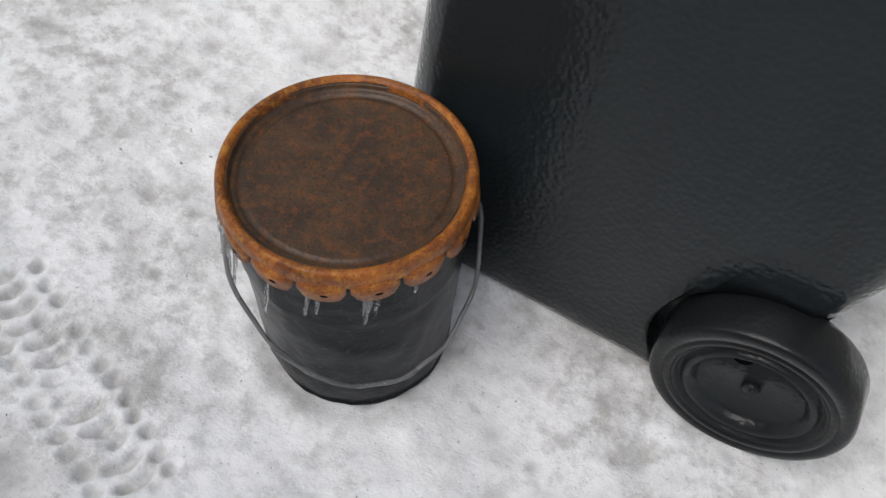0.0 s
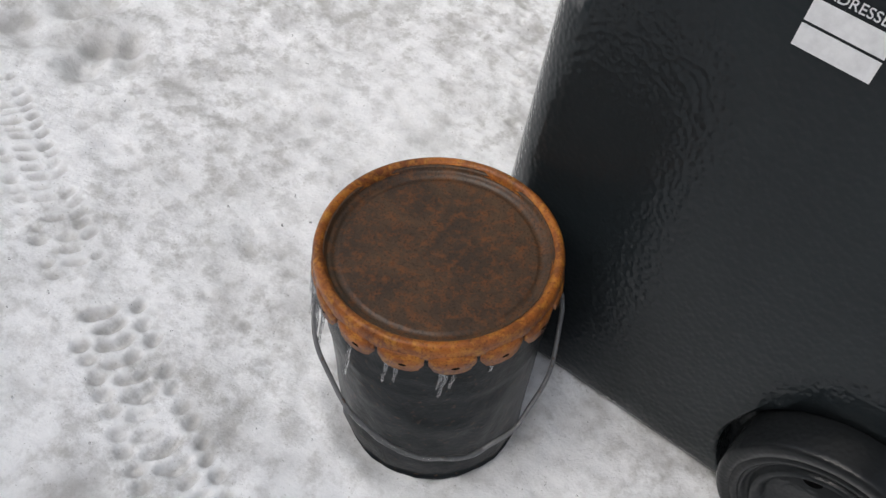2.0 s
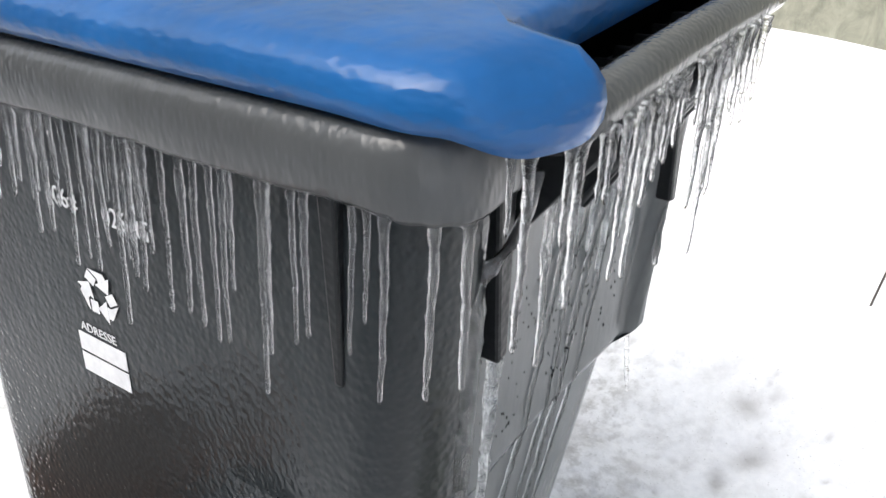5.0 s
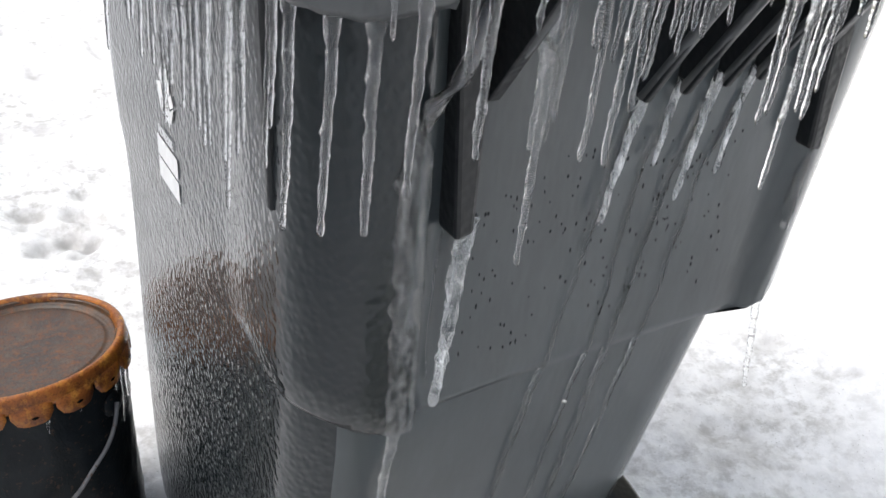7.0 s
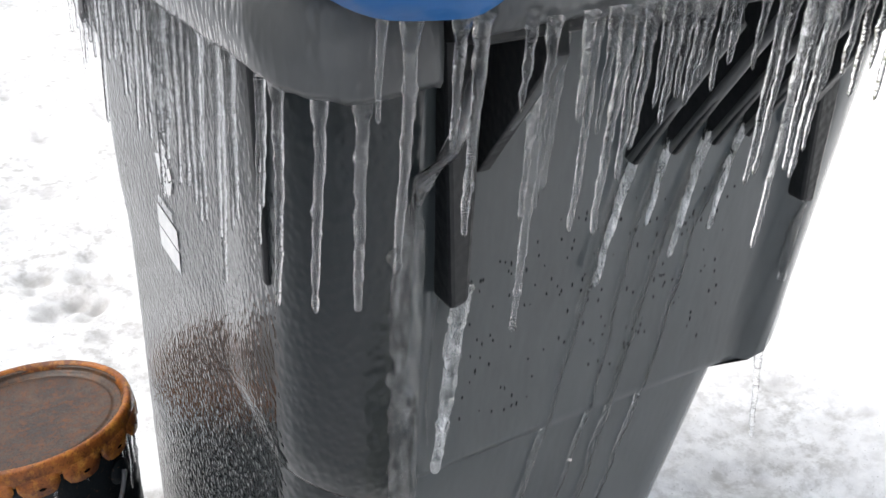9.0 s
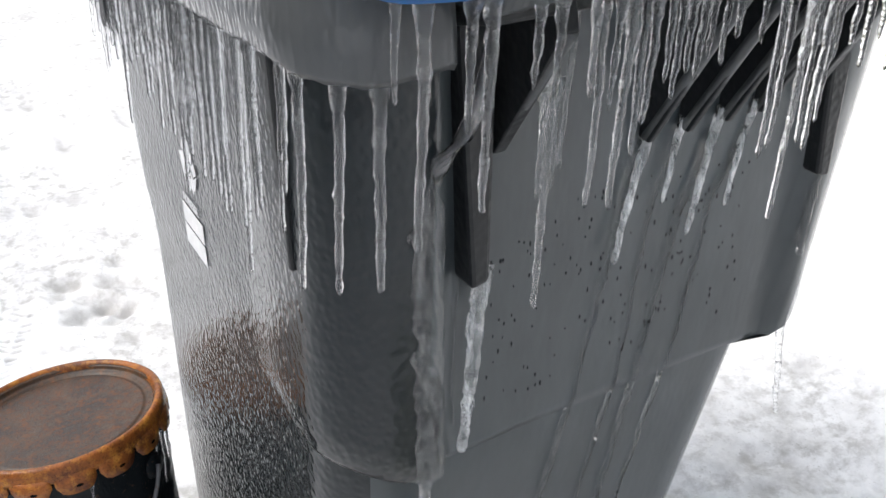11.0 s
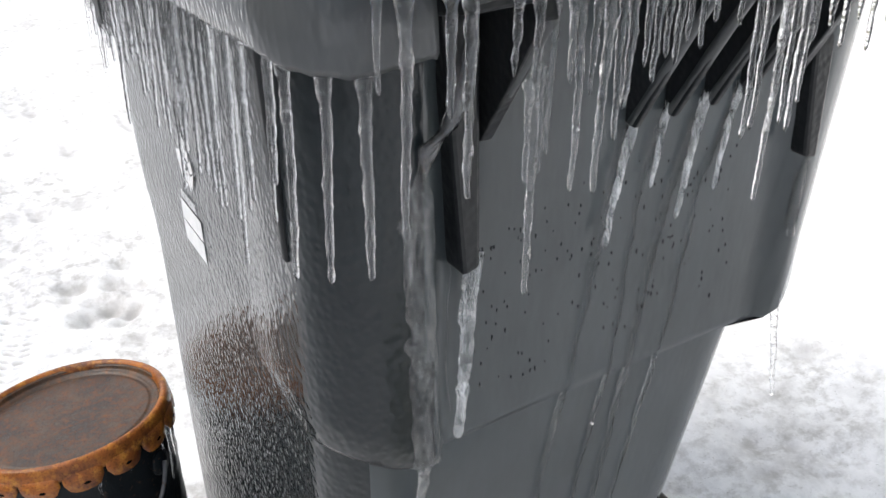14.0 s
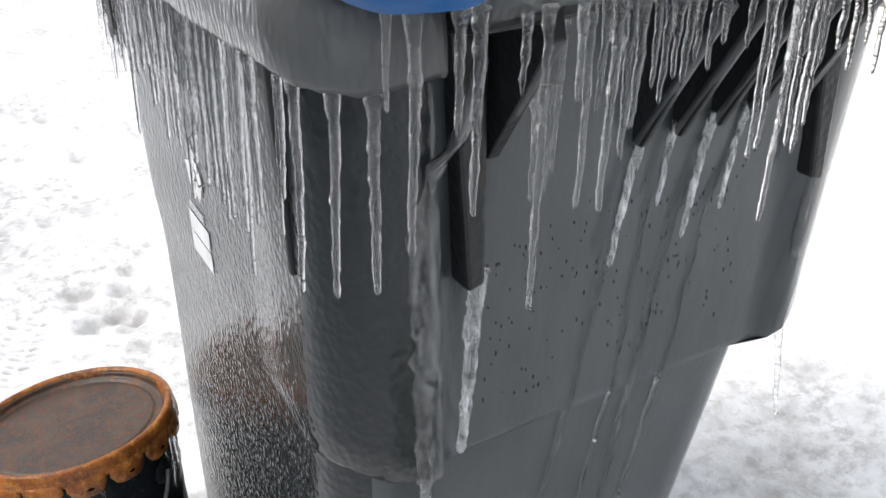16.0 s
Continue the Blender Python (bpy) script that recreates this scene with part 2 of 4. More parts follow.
# ---- ground: one sheet of trodden snow with a bank behind the cart ----
def lattice(x, y, seed):
    """Smooth value noise on arrays, about -1 to 1."""
    rng = np.random.default_rng(seed)
    table = rng.uniform(-1, 1, (128, 128))
    xi, yi = np.floor(x).astype(int), np.floor(y).astype(int)
    fx, fy = x - xi, y - yi
    fx, fy = fx * fx * (3 - 2 * fx), fy * fy * (3 - 2 * fy)
    g = lambda a, b: table[(xi + a) % 128, (yi + b) % 128]
    return (g(0, 0) * (1 - fx) + g(1, 0) * fx) * (1 - fy) + (g(0, 1) * (1 - fx) + g(1, 1) * fx) * fy


def smooth_step(a, b, v):
    t = np.clip((v - a) / (b - a), 0, 1)
    return t * t * (3 - 2 * t)


def bank(x, y):
    side = smooth_step(-3.6, -2.2, x) * (1 - smooth_step(7, 9, x))
    y = y + 0.5 * np.clip(-0.2 - x, 0, 0.6)  * -1
    return 0.480 * smooth_step(0.66, 1.90, y + 0.25 * np.clip(x, -0.5, 2)) * side


def build_ground():
    def axis_points(lo, hi, step):
        inner = np.arange(lo, hi + step / 2, step)
        grow = np.cumsum(step * 1.17 ** np.arange(1, 66))
        return np.concatenate([lo - grow[::-1], inner, hi + grow])
    xs, ys = axis_points(-1.60, 0.95, 0.0046), axis_points(-1.10, 1.20, 0.0046)
    X, Y = np.meshgrid(xs, ys, indexing="ij")
    near = np.exp(-((X / 5) ** 2 + (Y / 5) ** 2))
    Z = 0.014 * lattice(X * 1.7, Y * 1.7, 1) + 0.30 * lattice(X / 9, Y / 9, 7) * smooth_step(3, 12, np.hypot(X, Y))
    calm = 1 - smooth_step(0.05, 0.35, bank(X, Y)) * 0.85
    Z += near * calm * (0.007 * lattice(X * 7, Y * 7, 2) + 0.0040 * lattice((0.9 * X - 0.44 * Y) * 19, (0.9 * Y + 0.44 * X) * 19, 3) + 0.0022 * lattice((0.8 * X + 0.6 * Y) * 41, (0.8 * Y - 0.6 * X) * 41, 4))
    H = np.zeros_like(X)
    rng = np.random.default_rng(5)

    def dent(cx, cy, r, depth, ratio=1.0, turn=0.0, power=2.0):
        i0, i1 = np.searchsorted(xs, [cx - 2.4 * r, cx + 2.4 * r])
        j0, j1 = np.searchsorted(ys, [cy - 2.4 * r, cy + 2.4 * r])
        if i1 <= i0 or j1 <= j0:
            return
        x, y = X[i0:i1, j0:j1] - cx, Y[i0:i1, j0:j1] - cy
        u, v = x * math.cos(turn) + y * math.sin(turn), -x * math.sin(turn) + y * math.cos(turn)
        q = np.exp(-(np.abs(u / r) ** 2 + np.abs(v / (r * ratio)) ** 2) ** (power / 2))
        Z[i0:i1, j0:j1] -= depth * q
        # deeper dents take more of the shade put into the colour
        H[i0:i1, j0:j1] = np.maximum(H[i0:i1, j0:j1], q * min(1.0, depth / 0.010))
    # loose dimples, more of them in the trodden part
    for _ in range(1000):
        cx, cy = rng.uniform(-1.9, 1.0), rng.uniform(-1.2, 1.5)
        if bank(np.array(cx), np.array(cy)) > 0.12:
            continue
        r = 0.006 + 0.013 * rng.uniform() ** 2
        dent(cx, cy, r * 1.25, rng.uniform(0.002, 0.0065), rng.uniform(0.5, 1.0), rng.uniform(0, 3))
    for _ in range(60):
        cx, cy = rng.uniform(-1.9, 0.9), rng.uniform(-1.1, 1.3)
        if bank(np.array(cx), np.array(cy)) > 0.1:
            continue
        dent(cx, cy, rng.uniform(0.03, 0.055), rng.uniform(0.005, 0.012), rng.uniform(0.5, 0.9), rng.uniform(0, 3))
    # paw and boot marks farther off
    for _ in range(46):
        cx, cy = rng.uniform(-3.2, -1.2), rng.uniform(-0.6, 2.2)
        for a in range(4):
            dent(cx + rng.normal(0, 0.035), cy + rng.normal(0, 0.035), 0.03, 0.02)
    # a wide tyre track: long curved bars in the middle, round lugs on both sides
    def tread(start, end, pitch, deep, lanes, fade=0.0):
        a, b = np.array(start), np.array(end)
        span = np.linalg.norm(b - a)
        way = (b - a) / span
        off = np.array((-way[1], way[0]))
        turn = math.atan2(way[1], way[0])
        for k in range(int(span / pitch)):
            for lane, r, ratio, lean, shift in lanes:
                q = a + way * (pitch * (k + shift) + rng.normal(0, 0.002)) + off * (lane + rng.normal(0, 0.002))
                if rng.uniform() < 0.9 - fade:
                    dent(q[0], q[1], r * rng.uniform(0.85, 1.15), deep * rng.uniform(0.65, 1.1), ratio, turn + lean, 4.0)
    wide = ((0.010, 0.0085, 2.1, 0.30, 0.0), (-0.012, 0.0085, 1.9, -0.25, -0.10), (-0.046, 0.0105, 1.25, -0.3, 0.3), (0.047, 0.0095, 1.3, 0.5, 0.35))
    tread((-0.79, -0.722), (-0.40, -0.882), 0.0310, 0.014, wide)
    fine = ((0.016, 0.0055, 3.6, 0.35, 0.0), (-0.022, 0.0055, 3.4, -0.3, -0.2), (-0.060, 0.007, 1.6, -0.4, 0.3))
    tread((-1.30, -0.50), (-0.86, -0.675), 0.0235, 0.009, fine, 0.1)
    tread((-0.80, 0.60), (-0.47, 0.02), 0.026, 0.007, fine, 0.25)
    # low ridge round the pail; snow greyed close round the pail and cart
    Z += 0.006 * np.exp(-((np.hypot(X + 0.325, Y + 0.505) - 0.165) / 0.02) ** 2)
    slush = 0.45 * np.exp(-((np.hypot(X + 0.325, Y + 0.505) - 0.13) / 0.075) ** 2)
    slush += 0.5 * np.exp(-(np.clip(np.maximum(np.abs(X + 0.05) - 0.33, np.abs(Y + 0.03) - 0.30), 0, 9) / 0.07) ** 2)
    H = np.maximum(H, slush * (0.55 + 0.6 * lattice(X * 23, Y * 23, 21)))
    bk = bank(X, Y)
    Z += bk + 0.03 * lattice(X * 2.3, Y * 2.3, 11) * smooth_step(0.05, 0.3, bk)
    for cx, cy, r in ((0.55, 0.62, 0.05), (0.80, 0.55, 0.04), (0.70, 0.42, 0.035), (0.48, 0.45, 0.04), (0.95, 0.75, 0.05), (0.40, 0.75, 0.04)):
        dent(cx, cy, r, 0.018, 0.7, 0.6)
    nx, ny = X.shape
    idx = np.arange(nx * ny).reshape(nx, ny)
    quads = np.stack([idx[:-1, :-1], idx[1:, :-1], idx[1:, 1:], idx[:-1, 1:]], -1).reshape(-1, 4)
    me = bpy.data.meshes.new("ground")
    me.vertices.add(nx * ny)
    me.vertices.foreach_set("co", np.stack([X, Y, Z], -1).astype(np.float32).ravel())
    me.loops.add(quads.size)
    me.loops.foreach_set("vertex_index", quads.astype(np.int32).ravel())
    me.polygons.add(len(quads))
    me.polygons.foreach_set("loop_start", np.arange(0, quads.size, 4, dtype=np.int32))
    me.polygons.foreach_set("use_smooth", np.ones(len(quads), dtype=bool))
    me.update(calc_edges=True)
    at = me.attributes.new("dent_shade_rings", "FLOAT", "POINT")
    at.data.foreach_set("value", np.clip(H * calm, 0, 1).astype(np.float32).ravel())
    trod = (1 - 0.6 * smooth_step(0.15, 0.45, X + 0.2 * Y)) * (1 - smooth_step(0.02, 0.2, bk)) * (1 - 0.85 * smooth_step(0.9, 1.4, X))
    at = me.attributes.new("trodden", "FLOAT", "POINT")
    at.data.foreach_set("value", np.clip(trod, 0, 1).astype(np.float32).ravel())
    me.materials.append(SNOW)
    return tagged(new("ground", me), "trodden grey-white snow with slush and tread marks", "snow", kind="structure")


build_ground()


# ---- far wall of a house behind the bank ----
def build_wall():
    wall = tagged(new("wall_house"), "olive-beige lapped house siding above the snowbank", "house wall", kind="structure")
    part("wall_core", box(-7.0, 5.2, 2.12, 2.30, -0.1, 3.2, 0), SIDING, wall, smooth=False)
    me = None
    for k in range(15):
        z = 0.05 + 0.2 * k
        if me is None:
            bm = prism([(2.118, 0.0), (2.090, 0.0), (2.106, 0.205), (2.118, 0.205)], "x", -7.0, 5.2)
            ob = part("board", bm, SIDING, wall, smooth=False)
            me = ob.data
        else:
            ob = new("board", me)
            ob.parent = wall
        ob.location = (0, 0, z)


build_wall()
# added wall, never in view: dims the light and reflections on the cart side
behind = tagged(new("unseen_blocker"), "unseen dark brown wall added to dim light behind the viewer", "house wall", kind="structure")
part("wall_core", box(-8, 3.0, -4.05, -3.8, -0.3, 3.6, 0), WALL_BROWN, behind, smooth=False)


# ---- wheeled cart ----
def lerp(a, b, t):
    return a + (b - a) * t


def curve(z, *knots):
    for (z0, v0), (z1, v1) in zip(knots, knots[1:]):
        if z <= z1:
            return lerp(v0, v1, max(0.0, min(1.0, (z - z0) / (z1 - z0))))
    return knots[-1][1]


def rounded(x0, x1, wn, wf, rf, rb, n=12, straight=40, ry=None):
    """A rounded rectangle from x0 (front) to x1 (back), near side y = -wn, far side y = wf, corner radii rf and rb, counter-clockwise."""
    pts = []
    ry = ry or rb

    def arc(cx, cy, r, a0, r2=None):
        for k in range(n + 1):
            a = radians(a0 + 90 * k / n)
            pts.append((cx + r * math.cos(a), cy + (r2 or r) * math.sin(a)))

    def run(p, q):
        for k in range(1, straight):
            pts.append((lerp(p[0], q[0], k / straight), lerp(p[1], q[1], k / straight)))
    arc(x1 - rb, wf - ry, rb, 0, ry)
    run((x1 - rb, wf), (x0 + rf, wf))
    arc(x0 + rf, wf - rf, rf, 90)
    run((x0, wf - rf), (x0, -wn + rf))
    arc(x0 + rf, -wn + rf, rf, 180)
    run((x0 + rf, -wn), (x1 - rb, -wn))
    arc(x1 - rb, -wn + ry, rb, 270, ry)
    run((x1, -wn + ry), (x1, wf - ry))
    return pts


CORNER = (0.060, 0.075)


def section(z):
    """The cart's lower shell at a height: front, back, near and far half widths, corner radii."""
    xf = curve(z, (0.0, -0.352), (0.10, -0.376), (0.25, -0.386), (0.66, -0.392), (1.08, -0.425))
    xb = curve(z, (0.0, 0.212), (0.20, 0.236), (0.35, 0.270), (0.62, 0.312), (1.08, 0.345))
    wn = curve(z, (0.0, 0.345), (0.30, 0.3325), (0.57, 0.3192), (0.69, 0.3188), (1.08, 0.305))
    wf = curve(z, (0.0, 0.125), (0.41, 0.176), (0.61, 0.208), (0.665, 0.258), (1.08, 0.290))
    return xf - 0.005, xb, wn, wf, 0.066, CORNER[0]


def ease(t):
    t = max(0.0, min(1.0, t))
    return t * t * (3 - 2 * t)


def step_height(x, y):
    """Height of the step under the upper shell: lowest at the rear corners."""
    back = 0.628 + 0.030 * ease((abs(y + 0.01) - 0.235) / 0.08)
    return lerp(0.657, back + 0.035 * ease((y - 0.19) / 0.05), ease((x + 0.40) / 0.30))


def bulge(x, y):
    """How far the upper shell stands out beyond the lower one: much in front, a little at the back corners."""
    front = max(0.0, min(1.0, (-0.330 - x) / 0.06)) * 0.052
    corner = ease((x - 0.10) / 0.14) * (0.002 + 0.007 * ease((abs(y + 0.02) - 0.02) / 0.16))
    return front, corner


def pillar(y):
    """How far the rear corner pillars of the upper shell stand out behind the back panel."""
    return 0.021 * (ease((-0.209 - y) / 0.022) + ease((y - 0.178) / 0.022))


def rim_top(x):
    """Top edge of the shell, hidden in the rim."""
    return 1.052 + 0.032 * min(max(x, -0.45), 0.36)


def build_cart_body(cart):
    bm = bmesh.new()
    loops = []
    low = [0.0, 0.006, 0.02, 0.05, 0.1, 0.16, 0.22, 0.28, 0.34, 0.40, 0.46, 0.52, 0.57, 0.61]
    levels = [("low", z) for z in low] + [("step", -0.004), ("step", 0.0), ("step", 0.004)] + [("up", k / 16) for k in range(1, 17)]
    for kind, v in levels:
        z0 = v if kind == "low" else ((0.61 if v < 0 else 0.665) if kind == "step" else lerp(0.66, 1.075, v))
        xf, xb, wn, wf, rf, rb = section(z0)
        loop = []
        squash = {0.0: 0.012, 0.006: 0.005, 0.02: 0.001}.get(v, 0.0) if kind == "low" else 0.0
        for x, y in rounded(xf, xb, wn, wf, rf, rb, ry=CORNER[1]):
            zs = step_height(x, y)
            front, corner = bulge(x, y)
            out = Vector((x, y)) - Vector((max(min(x, xb - rb), xf + rf), max(min(y, wf - CORNER[1]), -wn + CORNER[1])))
            out = out.normalized() if out.length > 1e-6 else Vector((0, 0))
            if kind == "low":
                z = v if v < 0.5 else lerp(0.5, zs - 0.012, (v - 0.5) / 0.11)
                px, py = x - out.x * squash, y - out.y * squash
            else:
                grow = {-0.004: 0.0, 0.0: 0.75, 0.004: 1.0}[v] if kind == "step" else 1.0
                z = zs + (v * 2.2 if kind == "step" else 0.02 + (rim_top(x) - zs - 0.02) * v)
                px, py = x + out.x * corner * grow - front * grow + pillar(y) * ease((x - 0.20) / 0.07) * grow, y + out.y * corner * grow
                if kind == "step" and v < 0:
                    z -= front * 0.45
            loop.append((px, py, z))
        loops.append(loop)
    rings(bm, loops, True, True, False)
    bmesh.ops.recalc_face_normals(bm, faces=bm.faces)
    body = part("body", bm, CART, cart, "charcoal plastic shell glazed with rippled ice")
    # the glaze froze smooth on the back, rippled on the weather sides; a lighter base paints the back's light
    body.data.materials.append(CART_BACK_LIT)
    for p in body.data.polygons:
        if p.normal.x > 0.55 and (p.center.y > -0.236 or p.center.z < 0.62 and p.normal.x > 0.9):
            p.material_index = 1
    # wheel arches are cut through the back corners
    cutters = []
    for s in (-1, 1):
        c = lathe([(0.0, 0.0), (0.153, 0.0), (0.153, 0.1), (0.0, 0.1)], 48, (0.196, 0.0, 0.114), axis="y")
        deep = 0.295 if s < 0 else 0.085
        for v in c.verts:
            v.co.y = s * (deep if abs(v.co.y) < 0.01 else 0.45)
        bmesh.ops.recalc_face_normals(c, faces=c.faces)
        cutters.append(c)
    return body, cutters


cart = thing("wheeled_cart", "charcoal recycling cart with blue lid glazed in ice", "waste cart")
body, cutters = build_cart_body(cart)
for c in cutters:
    me = bpy.data.meshes.new("arch_cut")
    c.to_mesh(me)
    c.free()
    tool = bpy.data.objects.new("arch_cut", me)
    scene.collection.objects.link(tool)
    mod = body.modifiers.new("arch", "BOOLEAN")
    mod.operation, mod.object, mod.solver = "DIFFERENCE", tool, "EXACT"
    dg = bpy.context.evaluated_depsgraph_get()
    dg.update()
    done = bpy.data.meshes.new_from_object(body.evaluated_get(dg))
    body.modifiers.clear()
    old = body.data
    body.data = done
    bpy.data.meshes.remove(old)
    bpy.data.objects.remove(tool)
body.data.name = "body"
part("inside_floor", box(-0.33, 0.22, -0.27, 0.10, 0.30, 0.31, 0), BLACK, cart, smooth=False)


def rim_path(inset=0.0):
    """The rim from one end of the handle gap round the front to the other end."""
    pts = [p for p in rounded(-0.482 + inset, 0.398 - inset, 0.341 - inset, 0.346 - inset, 0.10, 0.070, 12, 16)]
    ordered = [p for p in pts if not (p[0] > 0.386 - inset and abs(p[1]) < 0.236)]
    # start at the back, positive side
    start = max(range(len(ordered)), key=lambda i: (ordered[i][0] > 0.376 - inset and ordered[i][1] > 0, -ordered[i][1]))
    return ordered[start:] + ordered[:start]


def rim_low(x):
    """The rim's lower edge rises a little from the front to the back."""
    return 1.031 + 0.032 * min(max(x, -0.45), 0.36)


def build_rim(cart):
    prof = [(0.030, 0.006), (0.004, -0.004), (0.0, 0.002), (-0.001, 0.022), (0.001, 0.044), (0.007, 0.056), (0.016, 0.062), (0.034, 0.062)]
    loops = []
    base = rim_path(0.0)
    base = [(0.398, 0.228)] + base + [(0.398, -0.232)] if base[0][1] > 0 else [(0.398, -0.232)] + base + [(0.398, 0.228)]
    mid = Vector((-0.03, 0))
    n = len(base)
    for i, p in enumerate(base):
        d = Vector(base[min(i + 1, n - 1)]) - Vector(base[max(i - 1, 0)])
        nrm = Vector((d.y, -d.x)).normalized()
        if nrm.dot(Vector(p) - mid) < 0:
            nrm.negate()
        sag = 0.0015 * math.sin(i * 0.9) + 0.001 * math.sin(i * 2.3)
        loops.append([(p[0] - nrm.x * q, p[1] - nrm.y * q, rim_low(p[0]) + z + (sag if z < 0.01 else 0) - 0.010 * ease((p[0] - 0.34) / 0.05) * (z < 0.03)) for q, z in prof])
    bm = bmesh.new()
    rings(bm, loops, True, True, True)
    bmesh.ops.recalc_face_normals(bm, faces=bm.faces)
    part("rim", bm, RIM, cart, "thick rolled charcoal rim with frost streaks")


build_rim(cart)


def build_lid(cart):
    loops = []
    # skirt, rounded shoulder, slightly domed top; the back edge has a notch for the handle
    prof = [(0.010, 1.079), (0.0, 1.081), (-0.002, 1.095), (0.001, 1.110), (0.010, 1.121), (0.026, 1.127), (0.09, 1.131), (0.20, 1.137), (0.30, 1.140)]
    for q, z in prof:
        loop = []
        for x, y in rounded(-0.492 + q, 0.458 - q * 0.9, max(0.337 - q, 0.02), max(0.341 - q, 0.02), max(0.10 - q, 0.02), max(0.115 - q, 0.015), 20, 24):
            u = ease((0.222 - abs(y)) / 0.022) if x > 0.15 else 0.0
            ex = min(x, lerp(x, 0.372 - q * 0.35, u))
            tip = ease((x - 0.385) / 0.055) * ease((abs(y) - 0.20) / 0.05)
            drop = 0.004 * ease((x - 0.28) / 0.12) + (0.019 * tip if q < 0.02 else 0.006 * tip)
            loop.append((ex, y, z - drop + 0.021 + 0.028 * x))
        loops.append(loop)
    bm = bmesh.new()
    rings(bm, loops, True, True, True)
    bmesh.ops.recalc_face_normals(bm, faces=bm.faces)
    part("lid", bm, BLUE, cart, "royal blue hinged lid skinned with clear ice")


build_lid(cart)

# handle bar in the notch of the lid, and the ledge and fins under it
part("handle", tube([(0.432, y, 1.096 + 0.004 * math.cos(y * 9)) for y in np.linspace(-0.228, 0.222, 15)], 0.021, 14), RIM, cart, "round grey handle bar with hanging icicles")
part("handle_ledge", prism([(0.352, 1.048), (0.432, 1.066), (0.432, 1.080), (0.352, 1.064)], "y", -0.222, 0.222, 0.003), BLACK, cart, smooth=False)
for y in (-0.170, -0.016, 0.028, 0.074, 0.116, 0.170):
    wide = 0.0035 if abs(y) < 0.15 else 0.006
    foot = 0.943 if y < -0.1 else 0.916
    part("fin", prism([(0.338, foot - 0.001), (0.352, foot - 0.003), (0.442, 1.056), (0.436, 1.080), (0.348, 1.072)], "y", y - wide, y + wide, 0.0015), BLACK, cart, smooth=False)
    part("fin_edge", tube([(lerp(0.345, 0.440, q), y, lerp(foot, 1.056, q)) for q in (0.0, 0.22, 0.5, 0.76, 1.0)], [0.0055, 0.0050, 0.0056, 0.0050, 0.0055], 8), RIM, cart, "rounded fin edge under frozen dirt")
for s in (-1, 1):
    # upright corner bar beside the handle
    part("corner_bar", prism([(s * 0.188, 0.836), (s * 0.205, 0.832), (s * 0.212, 1.055), (s * 0.178, 1.055)], "x", 0.335, 0.366, 0.004), BLACK, cart, smooth=False)
    # stiffening ribs under the rim on each side
    y0 = -0.300 if s < 0 else 0.305
    part("side_rib", prism([(0.271, 0.846), (0.280, 0.844), (0.286, 1.040), (0.266, 1.040)], "y", y0, y0 + s * 0.026, 0.003), BLACK, cart, smooth=False)
    part("front_rib", prism([(-0.350, 0.905), (-0.310, 0.925), (-0.300, 1.03), (-0.360, 1.03)], "y", s * 0.300, s * 0.334, 0.003), BLACK, cart, smooth=False)


def build_wheel(cart, s):
    c = (0.197, -0.356, 0.126) if s < 0 else (0.195, 0.150, 0.134)
    r = 0.138

    def out(h):
        return s * h
    tyre = lathe([(0.104, out(0.034)), (0.108, out(0.039)), (0.114, out(0.0395)), (0.1155, out(0.0365)), (0.1180, out(0.0365)), (0.1195, out(0.0395)), (0.129, out(0.0395)), (0.1335, out(0.0380)), (0.1365, out(0.0340)), (r, out(0.0290)), (r, out(0.0)), (r, out(-0.029)), (0.1365, out(-0.034)), (0.1335, out(-0.038)), (0.122, out(-0.040)), (0.104, out(-0.038))], 72, c, "y")
    t = part("wheel", lathe([(0.0, out(0.018)), (0.070, out(0.018)), (0.074, out(0.024)), (0.080, out(0.034)), (0.086, out(0.037)), (0.090, out(0.034)), (0.093, out(0.026)), (0.098, out(0.026)), (0.100, out(0.034)), (0.105, out(0.037)), (0.105, out(-0.037)), (0.092, out(-0.030)), (0.080, out(-0.018)), (0.0, out(-0.018))], 72, c, "y"), DISC, cart, "black moulded wheel disc with stepped rim")
    part("tyre", tyre, TYRE, t, "black tyre glazed with ice")
    part("axle_cap", lathe([(0.0, out(0.026)), (0.010, out(0.026)), (0.0125, out(0.024)), (0.013, out(0.016)), (0.0, out(0.016))], 20, c, "y"), DISC, t)
    part("nub", lathe([(0.0, out(0.029)), (0.0045, out(0.0285)), (0.005, out(0.025)), (0.0, out(0.025))], 12, (c[0] + 0.002, c[1], c[2] + 0.003), "y"), DISC, t)
    for k, (dx, dz) in enumerate(((-0.034, 0.052),)):
        hole = lathe([(0.0, out(0.0192)), (0.0135, out(0.0192)), (0.0155, out(0.0170)), (0.0, out(0.016))], 18, (c[0] + dx, c[1], c[2] + dz), "y")
        part("vent_hole", hole, HOLE, t)
    return t


build_wheel(cart, -1)
build_wheel(cart, 1)
part("axle", tube([(0.203, -0.35, 0.127), (0.205, 0.15, 0.134)], 0.010, 12), WIRE, cart)


# printed marks on the side of the cart
def side_y(z):
    return -section(z)[2] - 0.0012


